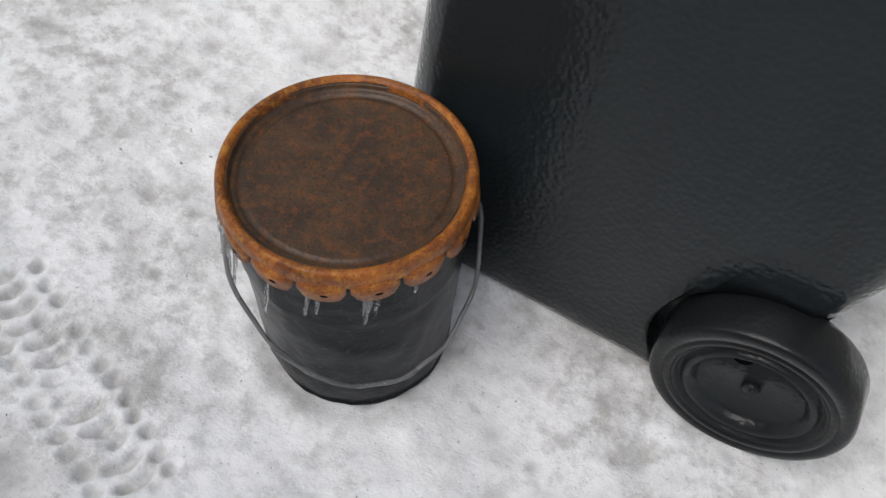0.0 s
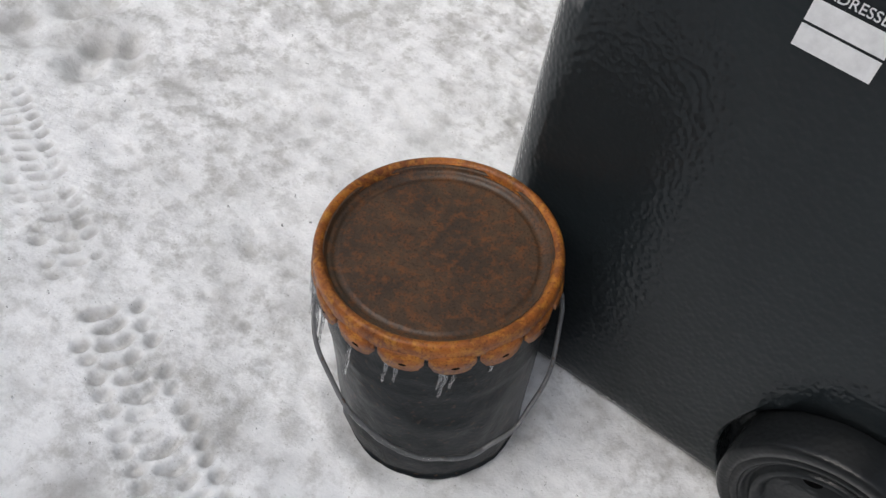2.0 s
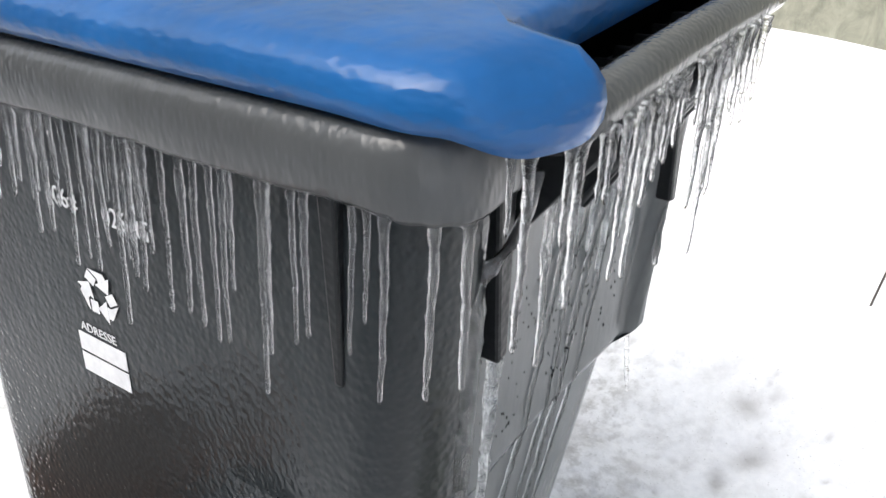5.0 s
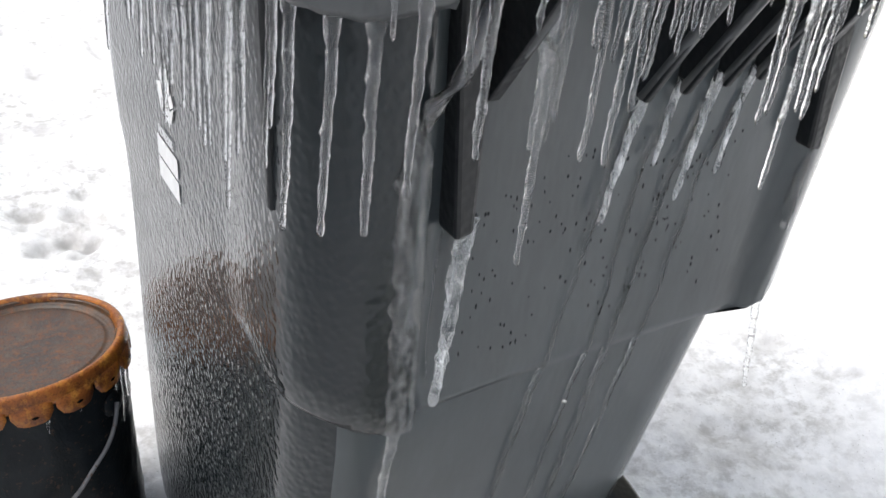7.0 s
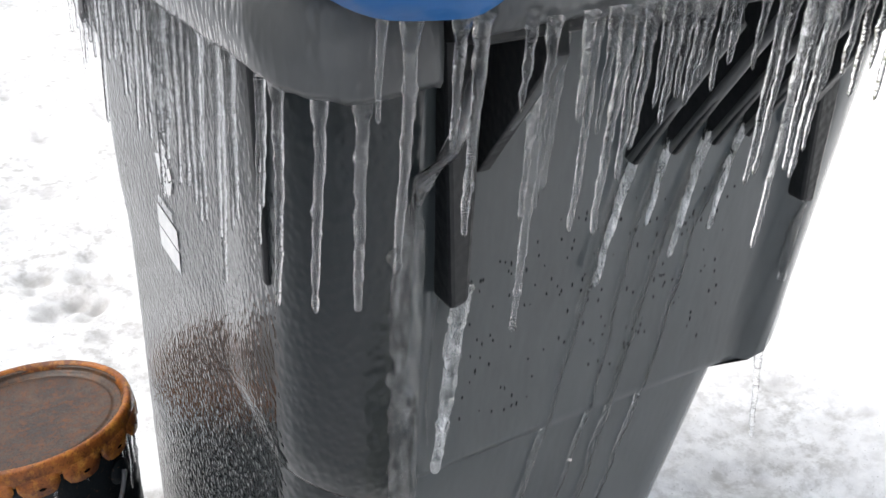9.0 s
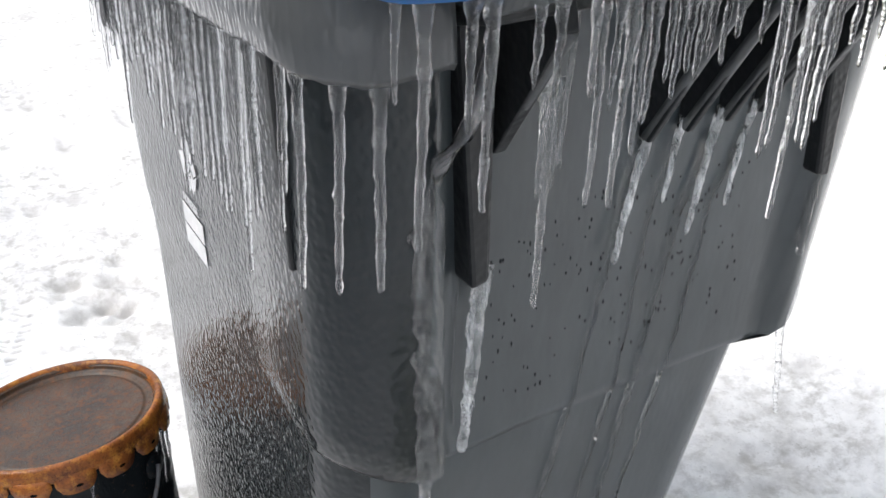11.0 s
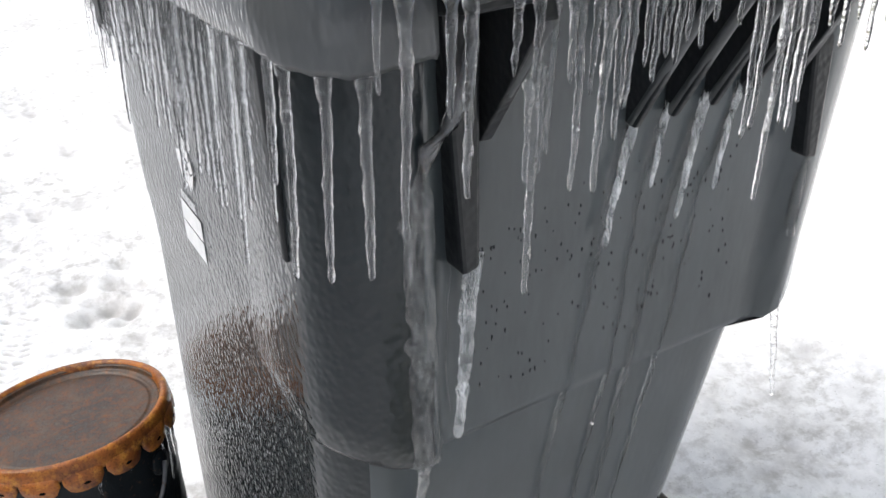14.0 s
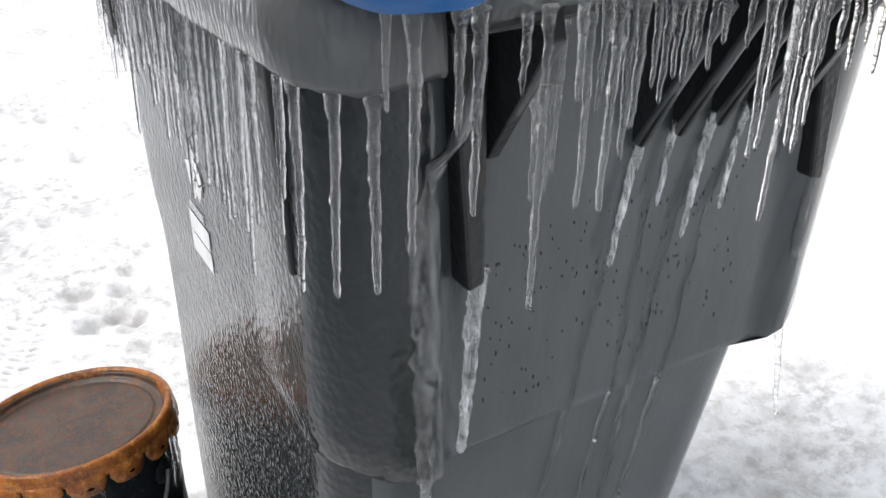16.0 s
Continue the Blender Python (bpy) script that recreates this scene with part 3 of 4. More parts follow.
def plate(x0, x1, z0, z1):
    bm = bmesh.new()
    bmesh.ops.create_grid(bm, x_segments=1, y_segments=1, size=0.5)
    for v in bm.verts:
        z = z0 if v.co.y < 0 else z1
        v.co = Vector((x0 if v.co.x < 0 else x1, side_y(z), z))
    top = bmesh.ops.extrude_face_region(bm, geom=bm.faces[:])
    for e in top["geom"]:
        if isinstance(e, bmesh.types.BMVert):
            e.co.y -= 0.0006
    bmesh.ops.recalc_face_normals(bm, faces=bm.faces)
    return bm


part("address_field", plate(-0.127, -0.045, 0.7185, 0.7435), PRINT, cart, "blank white printed address field", False)
part("address_field", plate(-0.127, -0.045, 0.6895, 0.7150), PRINT, cart, "blank white printed address field", False)
lettering("lettering", "ADRESSE", 0.0165, pose(-0.1195, side_y(0.748) - 0.0004, 0.7485, 90, 0, 0), PRINT, cart, "white word ADRESSE", 0.95)
lettering("number_lettering", "406#", 0.0330, pose(-0.139, side_y(0.91) - 0.0004, 0.9040, 90, 0, 0), PRINT, cart, "white stencilled number", 0.78)
lettering("number_lettering", "025167", 0.0330, pose(-0.045, side_y(0.91) - 0.0004, 0.9040, 90, 0, 0), PRINT, cart, "white stencilled number", 0.78)


def recycling_mark():
    """Three bent arrows chasing each other round a triangle."""
    cx, cz, size, h = -0.075, 0.808, 0.0395, 0.20
    corner = [Vector((math.sin(radians(120 * k)), math.cos(radians(120 * k)))) for k in range(3)]
    for k in range(3):
        u, v, w = corner[k - 1], corner[k], corner[(k + 1) % 3]
        d1, d2 = (v - u).normalized(), (w - v).normalized()
        n1, n2 = Vector((-d1.y, d1.x)), Vector((-d2.y, d2.x))
        v = v * 0.92
        a, c, e, f = v - d1 * 0.70, v - d1 * 0.37, v - d1 * 0.31, v + d2 * 0.31
        g = v + d2 * 0.48
        polys = [[a + n1 * h, c + n1 * h, c - n1 * h, a - n1 * h], [e + n1 * h, f + n2 * h, g + n2 * h, g - n2 * h, e - n1 * h], [g + n2 * 0.38, v + d2 * 0.90, g - n2 * 0.38]]
        bm = bmesh.new()
        for poly in polys:
            vs = []
            for q in poly:
                z = cz + q.y * size
                vs.append(bm.verts.new((cx + q.x * size, side_y(z) - 0.0005 - 0.0002 * len(bm.faces), z)))
            bm.faces.new(vs)
        bmesh.ops.recalc_face_normals(bm, faces=bm.faces)
        for f in bm.faces:
            if f.normal.y > 0:
                f.normal_flip()
        part("recycling_arrow", bm, PRINT, cart, "white printed recycling arrow", False)


recycling_mark()


# ---- ice ----
def icicle_mesh(length, base, seed, lean=(0.0, 0.0), flare=1.6):
    """A knobbly hanging icicle, its root at the origin."""
    rng = random.Random(seed)
    n = max(14, int(length / 0.0022))
    path, rad = [], []
    ph = [rng.uniform(0, 6.28) for _ in range(8)]
    for k in range(n + 1):
        u = k / n
        z = 0.006 - (length + 0.006) * u
        sway = 0.0008 * math.sin(4 * u + ph[0]) + 0.0004 * math.sin(17 * u + ph[1])
        path.append((lean[0] * length * u + sway, lean[1] * length * u + 0.0006 * math.sin(6 * u + ph[2]), z))
        body_r = base * (0.92 - 0.46 * u ** 0.9)
        root = base * (flare - 1) * math.exp(-u * length / 0.008)
        knob = 1 + 0.09 * math.sin(u * length / 0.0016 + ph[3] + 2 * math.sin(u * 31)) * (0.35 + 0.8 * u) + 0.07 * math.sin(u * length / 0.0062 + ph[4]) + 0.05 * math.sin(u * length / 0.0027 + ph[5])
        tip = math.sqrt(max(0.02, 1 - max(0.0, (u - (1 - 0.006 / length)) / (0.006 / length)) ** 2))
        rad.append((body_r + root) * knob * tip)
    bm = tube(path, rad, 9)
    for v in bm.verts:
        q = noise.noise(Vector((v.co.x * 190 + ph[6] * 9, v.co.y * 190, v.co.z * 120 + ph[7] * 7)))
        c = Vector((v.co.x, v.co.y, 0)) - Vector((lean[0] * -v.co.z, lean[1] * -v.co.z, 0))
        v.co += Vector((c.x, c.y, 0)) * (0.30 * q)
    return bm


ICICLES = []


def icicle(place, length, base, seed, label, group, lean=(0.0, 0.0), flare=1.6, material=None):
    # the ground tips a little here: plumb lines lean by this much
    plumb = (-0.012, -0.072)
    ob = link("icicle", icicle_mesh(length, base, seed, (lean[0] + plumb[0], lean[1] + plumb[1]), flare), material or ICE)
    ob.location = (place[0] - plumb[0] * length * 0.85, place[1] - plumb[1] * length * 0.85, place[2])
    tagged(ob, label, "icicle", group)
    ICICLES.append(ob)
    return ob


SIDE = [(-0.405, 0.15), (-0.385, 0.10), (-0.368, 0.19), (-0.345, 0.13), (-0.325, 0.17), (-0.306, 0.14), (-0.288, 0.116), (-0.274, 0.149), (-0.255, 0.227), (-0.239, 0.11), (-0.221, 0.138), (-0.193, 0.132), (-0.174, 0.089), (-0.160, 0.12),
        (-0.143, 0.099), (-0.126, 0.154), (-0.111, 0.10), (-0.098, 0.142), (-0.082, 0.11), (-0.062, 0.171), (-0.033, 0.17), (-0.019, 0.067), (-0.008, 0.132), (0.006, 0.219),
        (0.029, 0.155), (0.041, 0.166), (0.056, 0.12), (0.076, 0.178), (0.101, 0.17), (0.117, 0.181), (0.139, 0.188), (0.152, 0.183), (0.171, 0.118), (0.196, 0.222), (0.211, 0.17),
        (0.240, 0.15), (0.255, 0.135), (0.300, 0.137), (0.319, 0.097)]
rng = random.Random(3)
for k, (x, n) in enumerate(SIDE):
    lab = "long clear ribbed icicle under the cart rim" if n > 0.165 else "clear ribbed icicle under the cart rim"
    icicle((x, -0.334 + rng.uniform(-0.003, 0.003), rim_low(x)), n + rim_low(x) - 1.030, rng.uniform(0.0036, 0.0050), 100 + k, lab, "icicles along the rim", (0.0, 0.0))
# thinner ones between them, closest together towards the front
for k, ((x0, n0), (x1, n1)) in enumerate(zip(SIDE[:26], SIDE[1:27])):
    x = lerp(x0, x1, rng.uniform(0.4, 0.6))
    icicle((x, -0.332 + rng.uniform(-0.004, 0.004), rim_low(x)), min(n0, n1) * rng.uniform(0.55, 1.0), rng.uniform(0.0028, 0.0040), 150 + k, "thin clear icicle under the cart rim", "icicles along the rim")
for k, (x, y, n, r) in enumerate(((0.330, -0.331, 0.180, 0.0050), (0.366, -0.316, 0.172, 0.0056), (0.383, -0.292, 0.168, 0.0062))):
    icicle((x, y, rim_low(x) - 0.006), n, r, 200 + k, "thick clear icicle at the rounded rim corner", "icicles along the rim", flare=2.2)
# front edge of the rim, seen past the corner
for k in range(13):
    y = -0.28 + 0.045 * k + rng.uniform(-0.01, 0.01)
    icicle((-0.474, y, rim_low(-0.474)), rng.uniform(0.07, 0.17), rng.uniform(0.004, 0.0055), 300 + k, "clear icicle under the front rim", "icicles along the front rim")
# under the blue corner of the lid
for k, (x, y, n, r) in enumerate(((0.424, -0.279, 0.170, 0.0054), (0.420, -0.290, 0.062, 0.0036), (0.446, -0.252, 0.080, 0.0046), (0.448, -0.243, 0.138, 0.0054), (0.450, -0.205, 0.060, 0.0042))):
    icicle((x, y, 1.086), n, r, 330 + k, "clear icicle under the blue lid corner", "icicles under the lid")
# under the handle bar
HANDLE = [(-0.188, 0.045), (-0.160, 0.050), (-0.155, 0.135), (-0.142, 0.063), (-0.137, 0.140), (-0.112, 0.080), (-0.116, 0.105), (-0.096, 0.052), (-0.084, 0.068), (-0.075, 0.050), (-0.064, 0.058),
          (-0.050, 0.045), (-0.038, 0.052), (-0.026, 0.034), (-0.006, 0.04), (0.010, 0.135), (0.022, 0.130), (0.032, 0.195), (0.042, 0.140), (0.052, 0.132), (0.060, 0.14), (0.070, 0.118), (0.082, 0.07), (0.096, 0.06), (0.112, 0.08), (0.128, 0.06), (0.146, 0.09), (0.165, 0.07)]
for k, (y, n) in enumerate(HANDLE):
    icicle((0.447 + rng.uniform(-0.004, 0.004), y, 1.078), n + 0.016, rng.uniform(0.0037, 0.0052), 400 + k, "clear bubbled icicle under the handle bar", "icicles under the handle")
# between handle and wall
for k, (y, z, n) in enumerate(((-0.150, 0.985, 0.080), (-0.138, 0.995, 0.085), (-0.150, 1.045, 0.242), (-0.128, 1.045, 0.12))):
    icicle((0.376, y, z), n, (0.0038, 0.0042, 0.0058, 0.0040)[k], 460 + k, "clear icicle below the ledge behind the handle", "icicles behind the handle")
# white-frosted stubs where the fins drip down the wall
for k, (y, n, r) in enumerate(((-0.020, 0.125, 0.0058), (0.022, 0.075, 0.0045), (0.064, 0.118, 0.0058), (0.106, 0.100, 0.0046))):
    icicle((0.344, y, 0.920), n, r, 480 + k, "white frosted ice stub at a fin end", "frosted stubs under the fins", (-0.02, -0.16), 1.1, FROST)
# from the end of each corner bar, the side rib, and the two rear corners of the step
icicle((0.351, -0.197, 0.838), 0.182, 0.0095, 500, "long frosted icicle from the corner bar end", "icicles on the back", (0.0, -0.07), 1.15, FROST)
icicle((0.351, 0.197, 0.838), 0.10, 0.009, 501, "frosted icicle from the far corner bar end", "icicles on the back", flare=1.15)
icicle((0.272, -0.312, 0.848), 0.026, 0.006, 502, "short blunt icicle under the side rib", "icicles on the side")
icicle((0.314, -0.236, 0.632), 0.155, 0.0072, 503, "single icicle under the shell step corner", "icicles on the step", (-0.02, -0.06), 1.7)
icicle((0.298, 0.238, 0.636), 0.155, 0.0060, 504, "single icicle under the far step corner", "icicles on the step", (0.1, 0.1), 1.7)
for k, (x, y) in enumerate(((0.235, -0.3235), (0.255, -0.3230), (0.292, -0.303), (0.278, -0.315))):
    icicle((x, y, step_height(x, y) + 0.001), 0.006 + 0.002 * (k % 3), 0.0035, 520 + k, "tiny frozen drop under the shell step", "icicles on the step")


def back_x(z, y=0.0):
    """The cart's back face."""
    xb = section(z)[1]
    return xb + (pillar(y) + bulge(0.33, y)[1] if z > step_height(0.33, y) else 0.0)


def ice_run(name, pts, widths, label, seed, thick=1.6):
    """A frozen trickle lying on the back face, from (y, z) points."""
    r = random.Random(seed)
    path, rad = [], []
    for i in range(len(pts) - 1):
        (y0, z0), (y1, z1) = pts[i], pts[i + 1]
        n = max(3, int(abs(z1 - z0) / 0.008))
        for k in range(n):
            t = k / n
            y, z = lerp(y0, y1, t), lerp(z0, z1, t)
            path.append((back_x(z, y) + 0.0005, y + 0.0012 * math.sin(z * 70 + seed), z))
            rad.append(0.70 * lerp(widths[i], widths[i + 1], t) * (1 + 0.25 * r.uniform(-1, 1)))
    bm = tube(path, rad, 8)
    for v in bm.verts:
        b = back_x(v.co.z, v.co.y)
        v.co.x = b + (v.co.x - b) * thick if v.co.x > b else b - 0.001
    ob = link(name, bm, SHEET)
    return tagged(ob, label, "frozen trickle", "frozen trickles on the cart back")


ice_run("ice_trickle", [(-0.020, 0.912), (-0.034, 0.811), (-0.055, 0.69), (-0.078, 0.54), (-0.10, 0.36)], [0.0065, 0.0055, 0.0045, 0.0045, 0.004], "frozen trickle running down the cart back", 1)
ice_run("ice_trickle", [(0.022, 0.905), (0.004, 0.815), (-0.005, 0.67), (-0.025, 0.515), (-0.04, 0.36)], [0.0050, 0.0035, 0.0028, 0.0028, 0.0025], "thin frozen trickle running down the cart back", 2)
ice_run("ice_trickle", [(0.064, 0.900), (0.038, 0.804), (0.018, 0.66), (0.006, 0.502), (-0.01, 0.34)], [0.0065, 0.0055, 0.0048, 0.0045, 0.004], "frozen trickle running down the cart back", 3)
ice_run("ice_trickle", [(0.106, 0.900), (0.080, 0.834), (0.062, 0.669), (0.040, 0.486), (0.02, 0.34)], [0.0055, 0.0042, 0.0034, 0.0032, 0.003], "frozen trickle running down the cart back", 4)
ice_run("ice_trickle", [(-0.200, 0.835), (-0.208, 0.76), (-0.206, 0.66)], [0.0022, 0.0020, 0.0016], "hair-thin frozen trickle on the cart back", 5)


def shell_x(y, z):
    """The upper shell's back surface, with its rounded corner and pillar."""
    xf, xb, wn, wf, rf, rb = section(z)
    t = min(1.0, max(0.0, (CORNER[1] - wn - y) / CORNER[1]))
    x = xb - rb + (rb + 0.009) * math.sqrt(1 - t * t)
    return x + pillar(y) * ease((x - 0.20) / 0.07)


def corner_sheet():
    """The broad lumpy ice band down the near rear corner, and the iced strap above it."""
    loops = []
    for k in range(90):
        z = lerp(0.945, 0.632, k / 89)
        n0, n1 = noise.noise(Vector((0, 0, z * 60))), noise.noise(Vector((5, 3, z * 60)))
        wide = ease(k / 12)
        y0, y1 = -0.238 - 0.018 * wide * (1 + 0.4 * n0), -0.238 + 0.016 * wide * (1 + 0.4 * n1)
        loop = []
        for j in range(15):
            y = lerp(y0, y1, j / 14)
            swell = math.sin(math.pi * j / 14)
            lump = 0.0044 + 0.0040 * abs(noise.noise(Vector((j * 0.45, 2, z * 70)))) + 0.0012 * noise.noise(Vector((j * 0.8, 7, z * 160)))
            loop.append((shell_x(y, z) + (swell ** 0.6 * lump if 0 < j < 14 else -0.002), y, z))
        loops.append(loop)
    bm = bmesh.new()
    rings(bm, loops, False)
    bmesh.ops.recalc_face_normals(bm, faces=bm.faces)
    ob = link("ice_sheet", bm, LUMPY)
    tagged(ob, "lumpy clear ice band down the cart corner", "ice sheet")
    strap = tube([(0.398, -0.205, 1.040), (0.394, -0.212, 1.005), (0.386, -0.220, 0.978), (0.372, -0.233, 0.953), (0.360, -0.234, 0.935), (0.350, -0.233, 0.918)], [0.0055, 0.0055, 0.0065, 0.0078, 0.0068, 0.0045], 10)
    tagged(link("ice_strap", strap, LUMPY), "ice-covered brown strap at the rear corner", "ice sheet")
    part("corner_strap", tube([(0.398, -0.205, 1.040), (0.394, -0.212, 1.005), (0.386, -0.220, 0.978), (0.372, -0.233, 0.953), (0.360, -0.234, 0.935)], 0.0045, 8), WIRE, cart, "dirty brown gusset edge")


corner_sheet()


# frozen droplets on the back face
def droplets():
    r = random.Random(21)
    bm = bmesh.new()
    for _ in range(170):
        y, z = r.uniform(-0.18, 0.14), r.uniform(0.665, 0.87)
        s = 0.0009 + 0.0007 * r.random()
        m = Matrix.Translation((back_x(z, y) + 0.0012, y, z)) @ Matrix.Diagonal((s * 0.55, s * 0.75, s * r.uniform(1.2, 2.4), 1))
        bmesh.ops.create_icosphere(bm, subdivisions=1, radius=1.0, matrix=m)
    ob = link("frozen_drops", bm, CART)
    tagged(ob, "small dark frozen drops on the cart back", "frozen drops", kind="stuff")


droplets()


# ---- steel pail with a rusted lid ----
PX, PY = -0.362, -0.509


def build_pail():
    pail = thing("steel_pail", "black dented steel pail with rusty lid on snow", "pail")
    pail.matrix_world = Matrix.Translation((PX, PY, 0.345)) @ Matrix.Rotation(radians(6.0), 4, Vector((0.10, -1, 0)).normalized()) @ Matrix.Translation((0, 0, -0.357)) @ Matrix.Diagonal((1.032, 1.032, 1, 1))
    nz = lambda a, h: 0.0022 * noise.noise(Vector((math.cos(a) * 3.1, math.sin(a) * 3.1, h * 9))) + 0.002 * noise.noise(Vector((math.cos(a) * 8, math.sin(a) * 8, h * 30)))
    hs = np.linspace(0.006, 0.312, 26)
    prof = [(0.0, 0.002), (0.124, 0.002), (0.1265, -0.004), (0.1280, 0.0), (0.1285, 0.006)] + [(0.1280 + 0.0125 * h / 0.3 + (0.002 if abs(h - 0.235) < 0.008 else 0) + (0.0015 if abs(h - 0.262) < 0.007 else 0), h) for h in hs] + [(0.142, 0.333), (0.0, 0.333)]
    part("body", lathe(prof, 96, wobble=nz), PAIL, pail, "black painted dented steel wall with rust spots")
    lid_prof = [(0.0, 0.3380), (0.06, 0.3380), (0.1345, 0.338), (0.1345, 0.347), (0.1375, 0.353), (0.141, 0.3565), (0.145, 0.3570), (0.1485, 0.354), (0.1500, 0.348), (0.1505, 0.336), (0.1485, 0.330), (0.146, 0.330), (0.143, 0.334), (0.0, 0.334)]
    lid = part("lid", lathe(lid_prof, 96), ORANGE, pail, "rusted crimped steel lid, orange rim and brown top")
    part("lid_panel", lathe([(0.0, 0.3414), (0.02, 0.3414), (0.05, 0.3416), (0.09, 0.3419), (0.112, 0.3421), (0.1165, 0.3421), (0.1180, 0.3420), (0.1198, 0.3408), (0.1212, 0.3402), (0.1230, 0.3400), (0.1248, 0.3402), (0.1265, 0.3416), (0.1282, 0.3430), (0.1305, 0.3434), (0.1322, 0.3440), (0.1340, 0.3462), (0.1352, 0.3490), (0.1372, 0.3528), (0.1365, 0.3490), (0.1340, 0.3395), (0.1300, 0.3392), (0.0, 0.3392)], 96, wobble=lambda a, h: 0.0004 * math.sin(5 * a)), RUST, lid, "wet dark brown rusted lid centre")
    n = 16
    ph = math.atan2(-0.654 - PY, -0.339 - PX)
    for k in range(n):
        a0 = ph + 2 * math.pi * (k + 0.04) / n
        a1 = ph + 2 * math.pi * (k + 0.96) / n
        loops = []
        for j in range(9):
            t = j / 8
            a = lerp(a0, a1, t)
            e = abs(2 * t - 1)
            low = 0.3225 - 0.0150 * (1 - e ** 3.2) ** 0.6
            bulge_r = 0.1500 + 0.0018 * (1 - e * e)
            q = [(bulge_r - 0.0005, 0.3385), (bulge_r + 0.0012, lerp(0.3385, low, 0.5)), (bulge_r + 0.0004, low), (bulge_r - 0.0025, low + 0.0008), (bulge_r - 0.003, 0.3385)]
            loops.append([(r * math.cos(a), r * math.sin(a), z) for r, z in q])
        bm = bmesh.new()
        rings(bm, loops, True, True, True)
        bmesh.ops.recalc_face_normals(bm, faces=bm.faces)
        lug = part("lug", bm, ORANGE, lid)
        am = (a0 + a1) / 2 + 0.02
        hole = bmesh.new()
        bmesh.ops.create_uvsphere(hole, u_segments=10, v_segments=6, radius=1.0, matrix=Matrix.Translation((0.1524 * math.cos(am), 0.1524 * math.sin(am), 0.3195)) @ Matrix.Rotation(am, 4, "Z") @ Matrix.Diagonal((0.0012, 0.0052, 0.0026, 1)))
        part("dimple", hole, HOLE, lid)
    # bail wire hanging forward, its ears on the two sides
    e0 = math.atan2(BAIL_A[1], BAIL_A[0])
    for s in (0, 1):
        a = e0 + math.pi * s
        ear = lathe([(0.0, 0.0), (0.020, 0.0), (0.019, 0.004), (0.008, 0.007), (0.0, 0.007)], 20)
        bmesh.ops.transform(ear, matrix=Matrix.Translation((0.1415 * math.cos(a), 0.1415 * math.sin(a), 0.275)) @ Matrix.Rotation(a, 4, "Z") @ Matrix.Rotation(radians(90), 4, "Y"), verts=ear.verts)
        part("ear", ear, PAIL, pail)
    path = []
    for k in range(49):
        t = math.pi * k / 48
        a = e0 - t
        drop = math.sin(t) ** 0.9
        r = 0.1585 + 0.002 * drop + 0.0010 * math.sin(k * 0.9) - 0.008 * max(0.0, 1 - 5 * drop)
        path.append(Vector((r * math.cos(a), r * math.sin(a), 0.278 - 0.158 * drop + 0.002 * math.sin(k * 1.1))))
    part("bail", tube(path, 0.0032, 8), WIRE, pail, "thin grey wire bail hanging down")
    sheath = path[20:38]
    part("bail_ice", tube([p + Vector((0, 0, 0.0006)) for p in sheath], [0.0036 + 0.0008 * math.sin(k * 2.1) for k in range(len(sheath))], 8), SHEET, pail, "clear ice along the wire")
    return pail


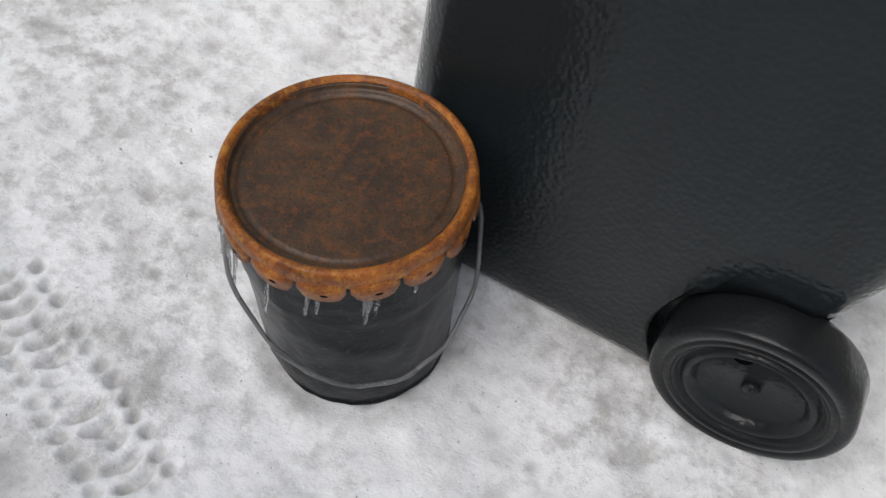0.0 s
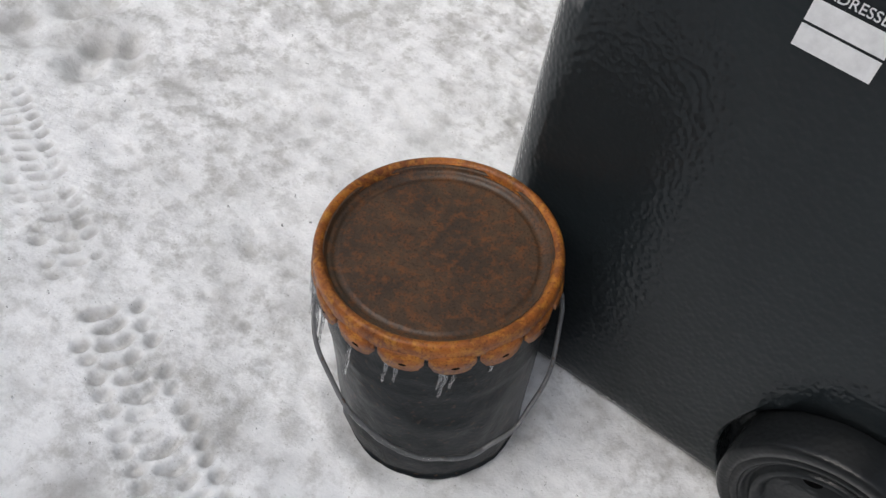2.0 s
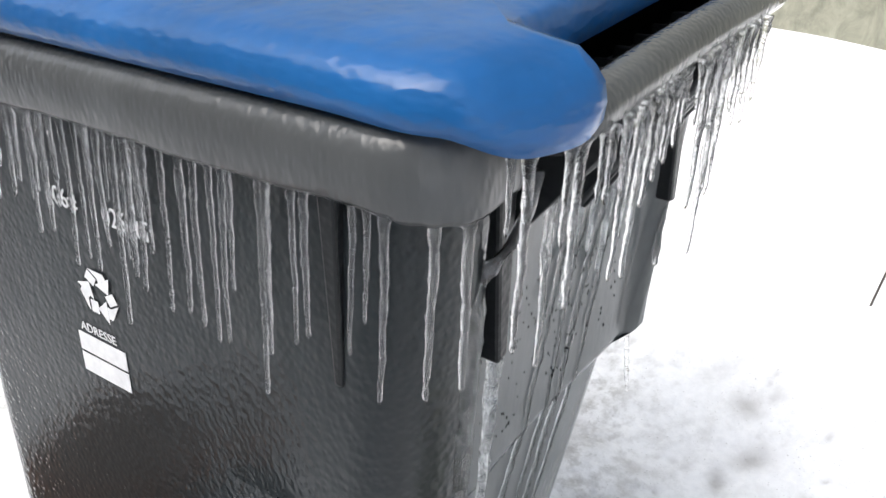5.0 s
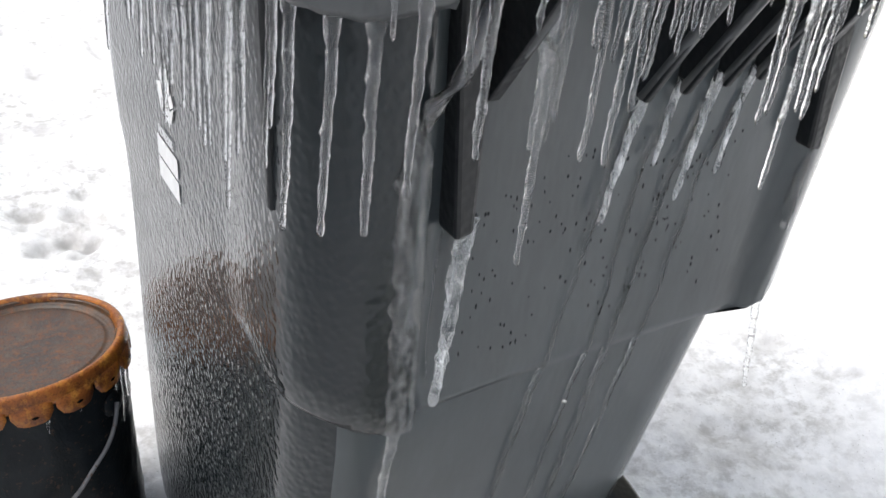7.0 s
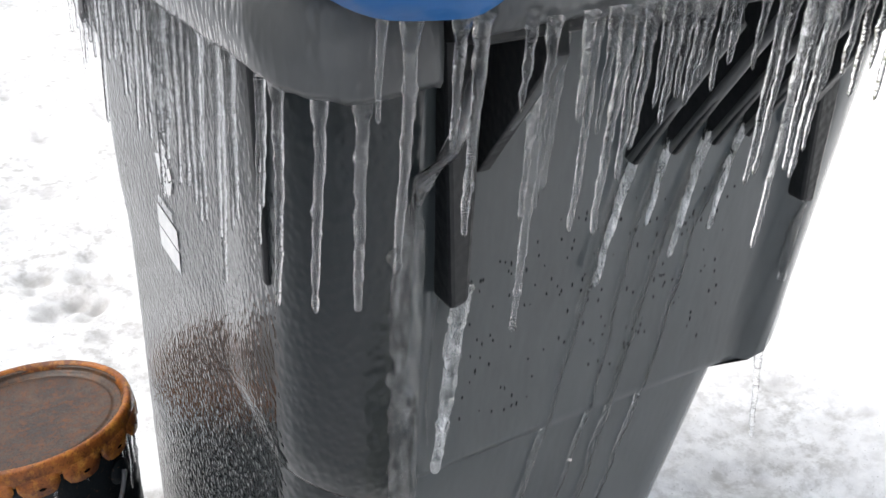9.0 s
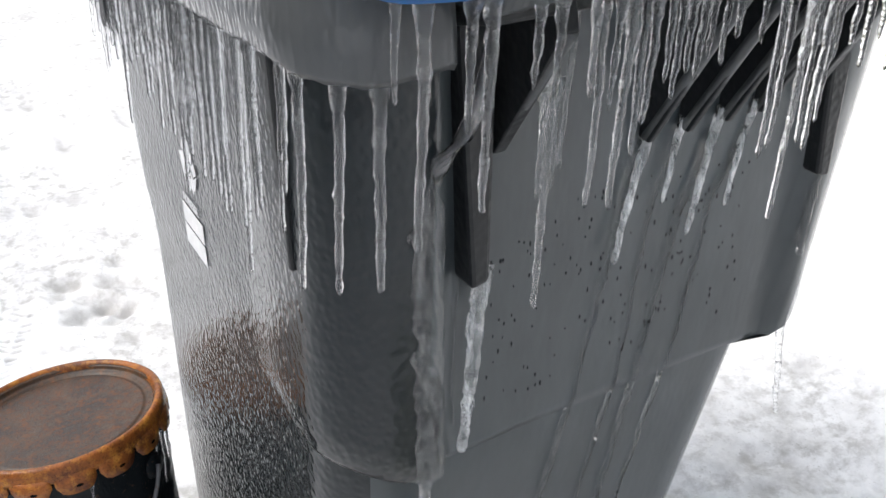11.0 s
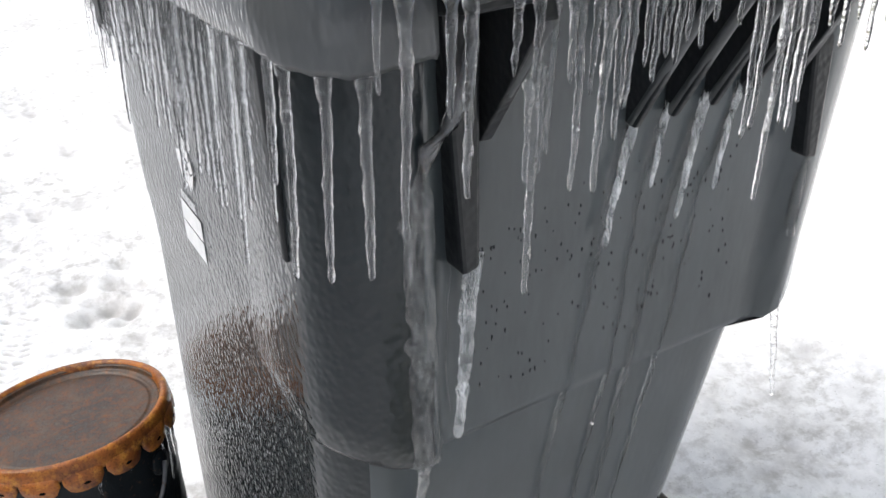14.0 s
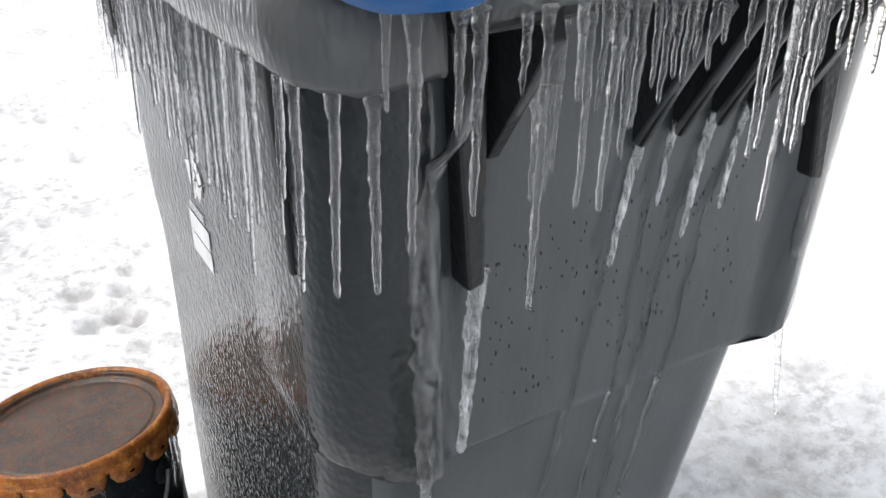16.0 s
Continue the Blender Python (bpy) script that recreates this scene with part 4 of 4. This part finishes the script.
BAIL_A = (0.70, 0.68)
build_pail()
LUG = [(-95, 0.090), (-75, 0.058), (-70, 0.050), (-50, 0.055), (-48.5, 0.076), (-44.5, 0.060), (-27, 0.038), (4, 0.036), (-117, 0.10), (-122, 0.085), (-127, 0.105), (-131, 0.080), (-136, 0.095), (-140, 0.06), (22, 0.022), (47, 0.070), (52, 0.095), (60, 0.06)]
for k, (a, n) in enumerate(LUG):
    c, s = math.cos(radians(a)), math.sin(radians(a))
    icicle((PX + 0.153 * c, PY + 0.153 * s, 0.303 + 0.0155 * c), n, 0.0036, 600 + k, "small icicle under the rusty pail lid", "icicles on the pail", flare=1.3)


# ---- white plastic bucket beside the cart ----
def build_bucket():
    b = thing("plastic_bucket", "white translucent plastic bucket holding slush", "bucket")
    b.matrix_world = pose(0.695, -0.215, 0.004, 0, 10, 0)
    nz = lambda a, h: 0.002 * noise.noise(Vector((math.cos(a) * 6, math.sin(a) * 6, h * 9)))
    part("body", lathe([(0.0, 0.0), (0.128, 0.0), (0.131, 0.004), (0.137, 0.18), (0.143, 0.325), (0.1475, 0.333), (0.1495, 0.345), (0.149, 0.356), (0.145, 0.360), (0.1405, 0.357), (0.138, 0.33), (0.132, 0.18), (0.126, 0.008), (0.0, 0.008)], 72, wobble=nz), PLASTIC, b, "iced white plastic wall and thick rim")
    part("slush", lathe([(0.0, 0.150), (0.1325, 0.150), (0.1325, 0.140), (0.0, 0.140)], 48, wobble=nz), WATER, b, "yellowish frozen slush")
    return b


build_bucket()

# ---- twig stuck in the bank ----
tw = link("twig", tube([(0.494, 1.140, 0.200), (0.513, 1.150, 0.329), (0.530, 1.170, 0.348), (0.548, 1.190, 0.372), (0.566, 1.210, 0.410), (0.590, 1.230, 0.450)], [0.003, 0.003, 0.0026, 0.0024, 0.002, 0.0014], 6), TWIG)
tagged(tw, "thin bare dark twig sticking out of snow", "twig")


# glints of clear ice lying on the snow
def ice_bits():
    r = random.Random(31)
    bm = bmesh.new()
    for _ in range(90):
        x, y = r.uniform(-1.1, 0.1), r.uniform(-0.95, 0.5)
        s = r.uniform(0.0012, 0.0030)
        m = Matrix.Translation((x, y, 0.006 + s * 0.3)) @ Euler((r.uniform(0, 3), r.uniform(0, 3), r.uniform(0, 3))).to_matrix().to_4x4() @ Matrix.Diagonal((s * r.uniform(0.6, 2.6), s, s * 0.6, 1))
        bmesh.ops.create_icosphere(bm, subdivisions=1, radius=1.0, matrix=m)
    ob = link("ice_chips", bm, ICE, smooth=False)
    tagged(ob, "small broken chips of clear ice on snow", "ice chips", kind="stuff")


ice_bits()
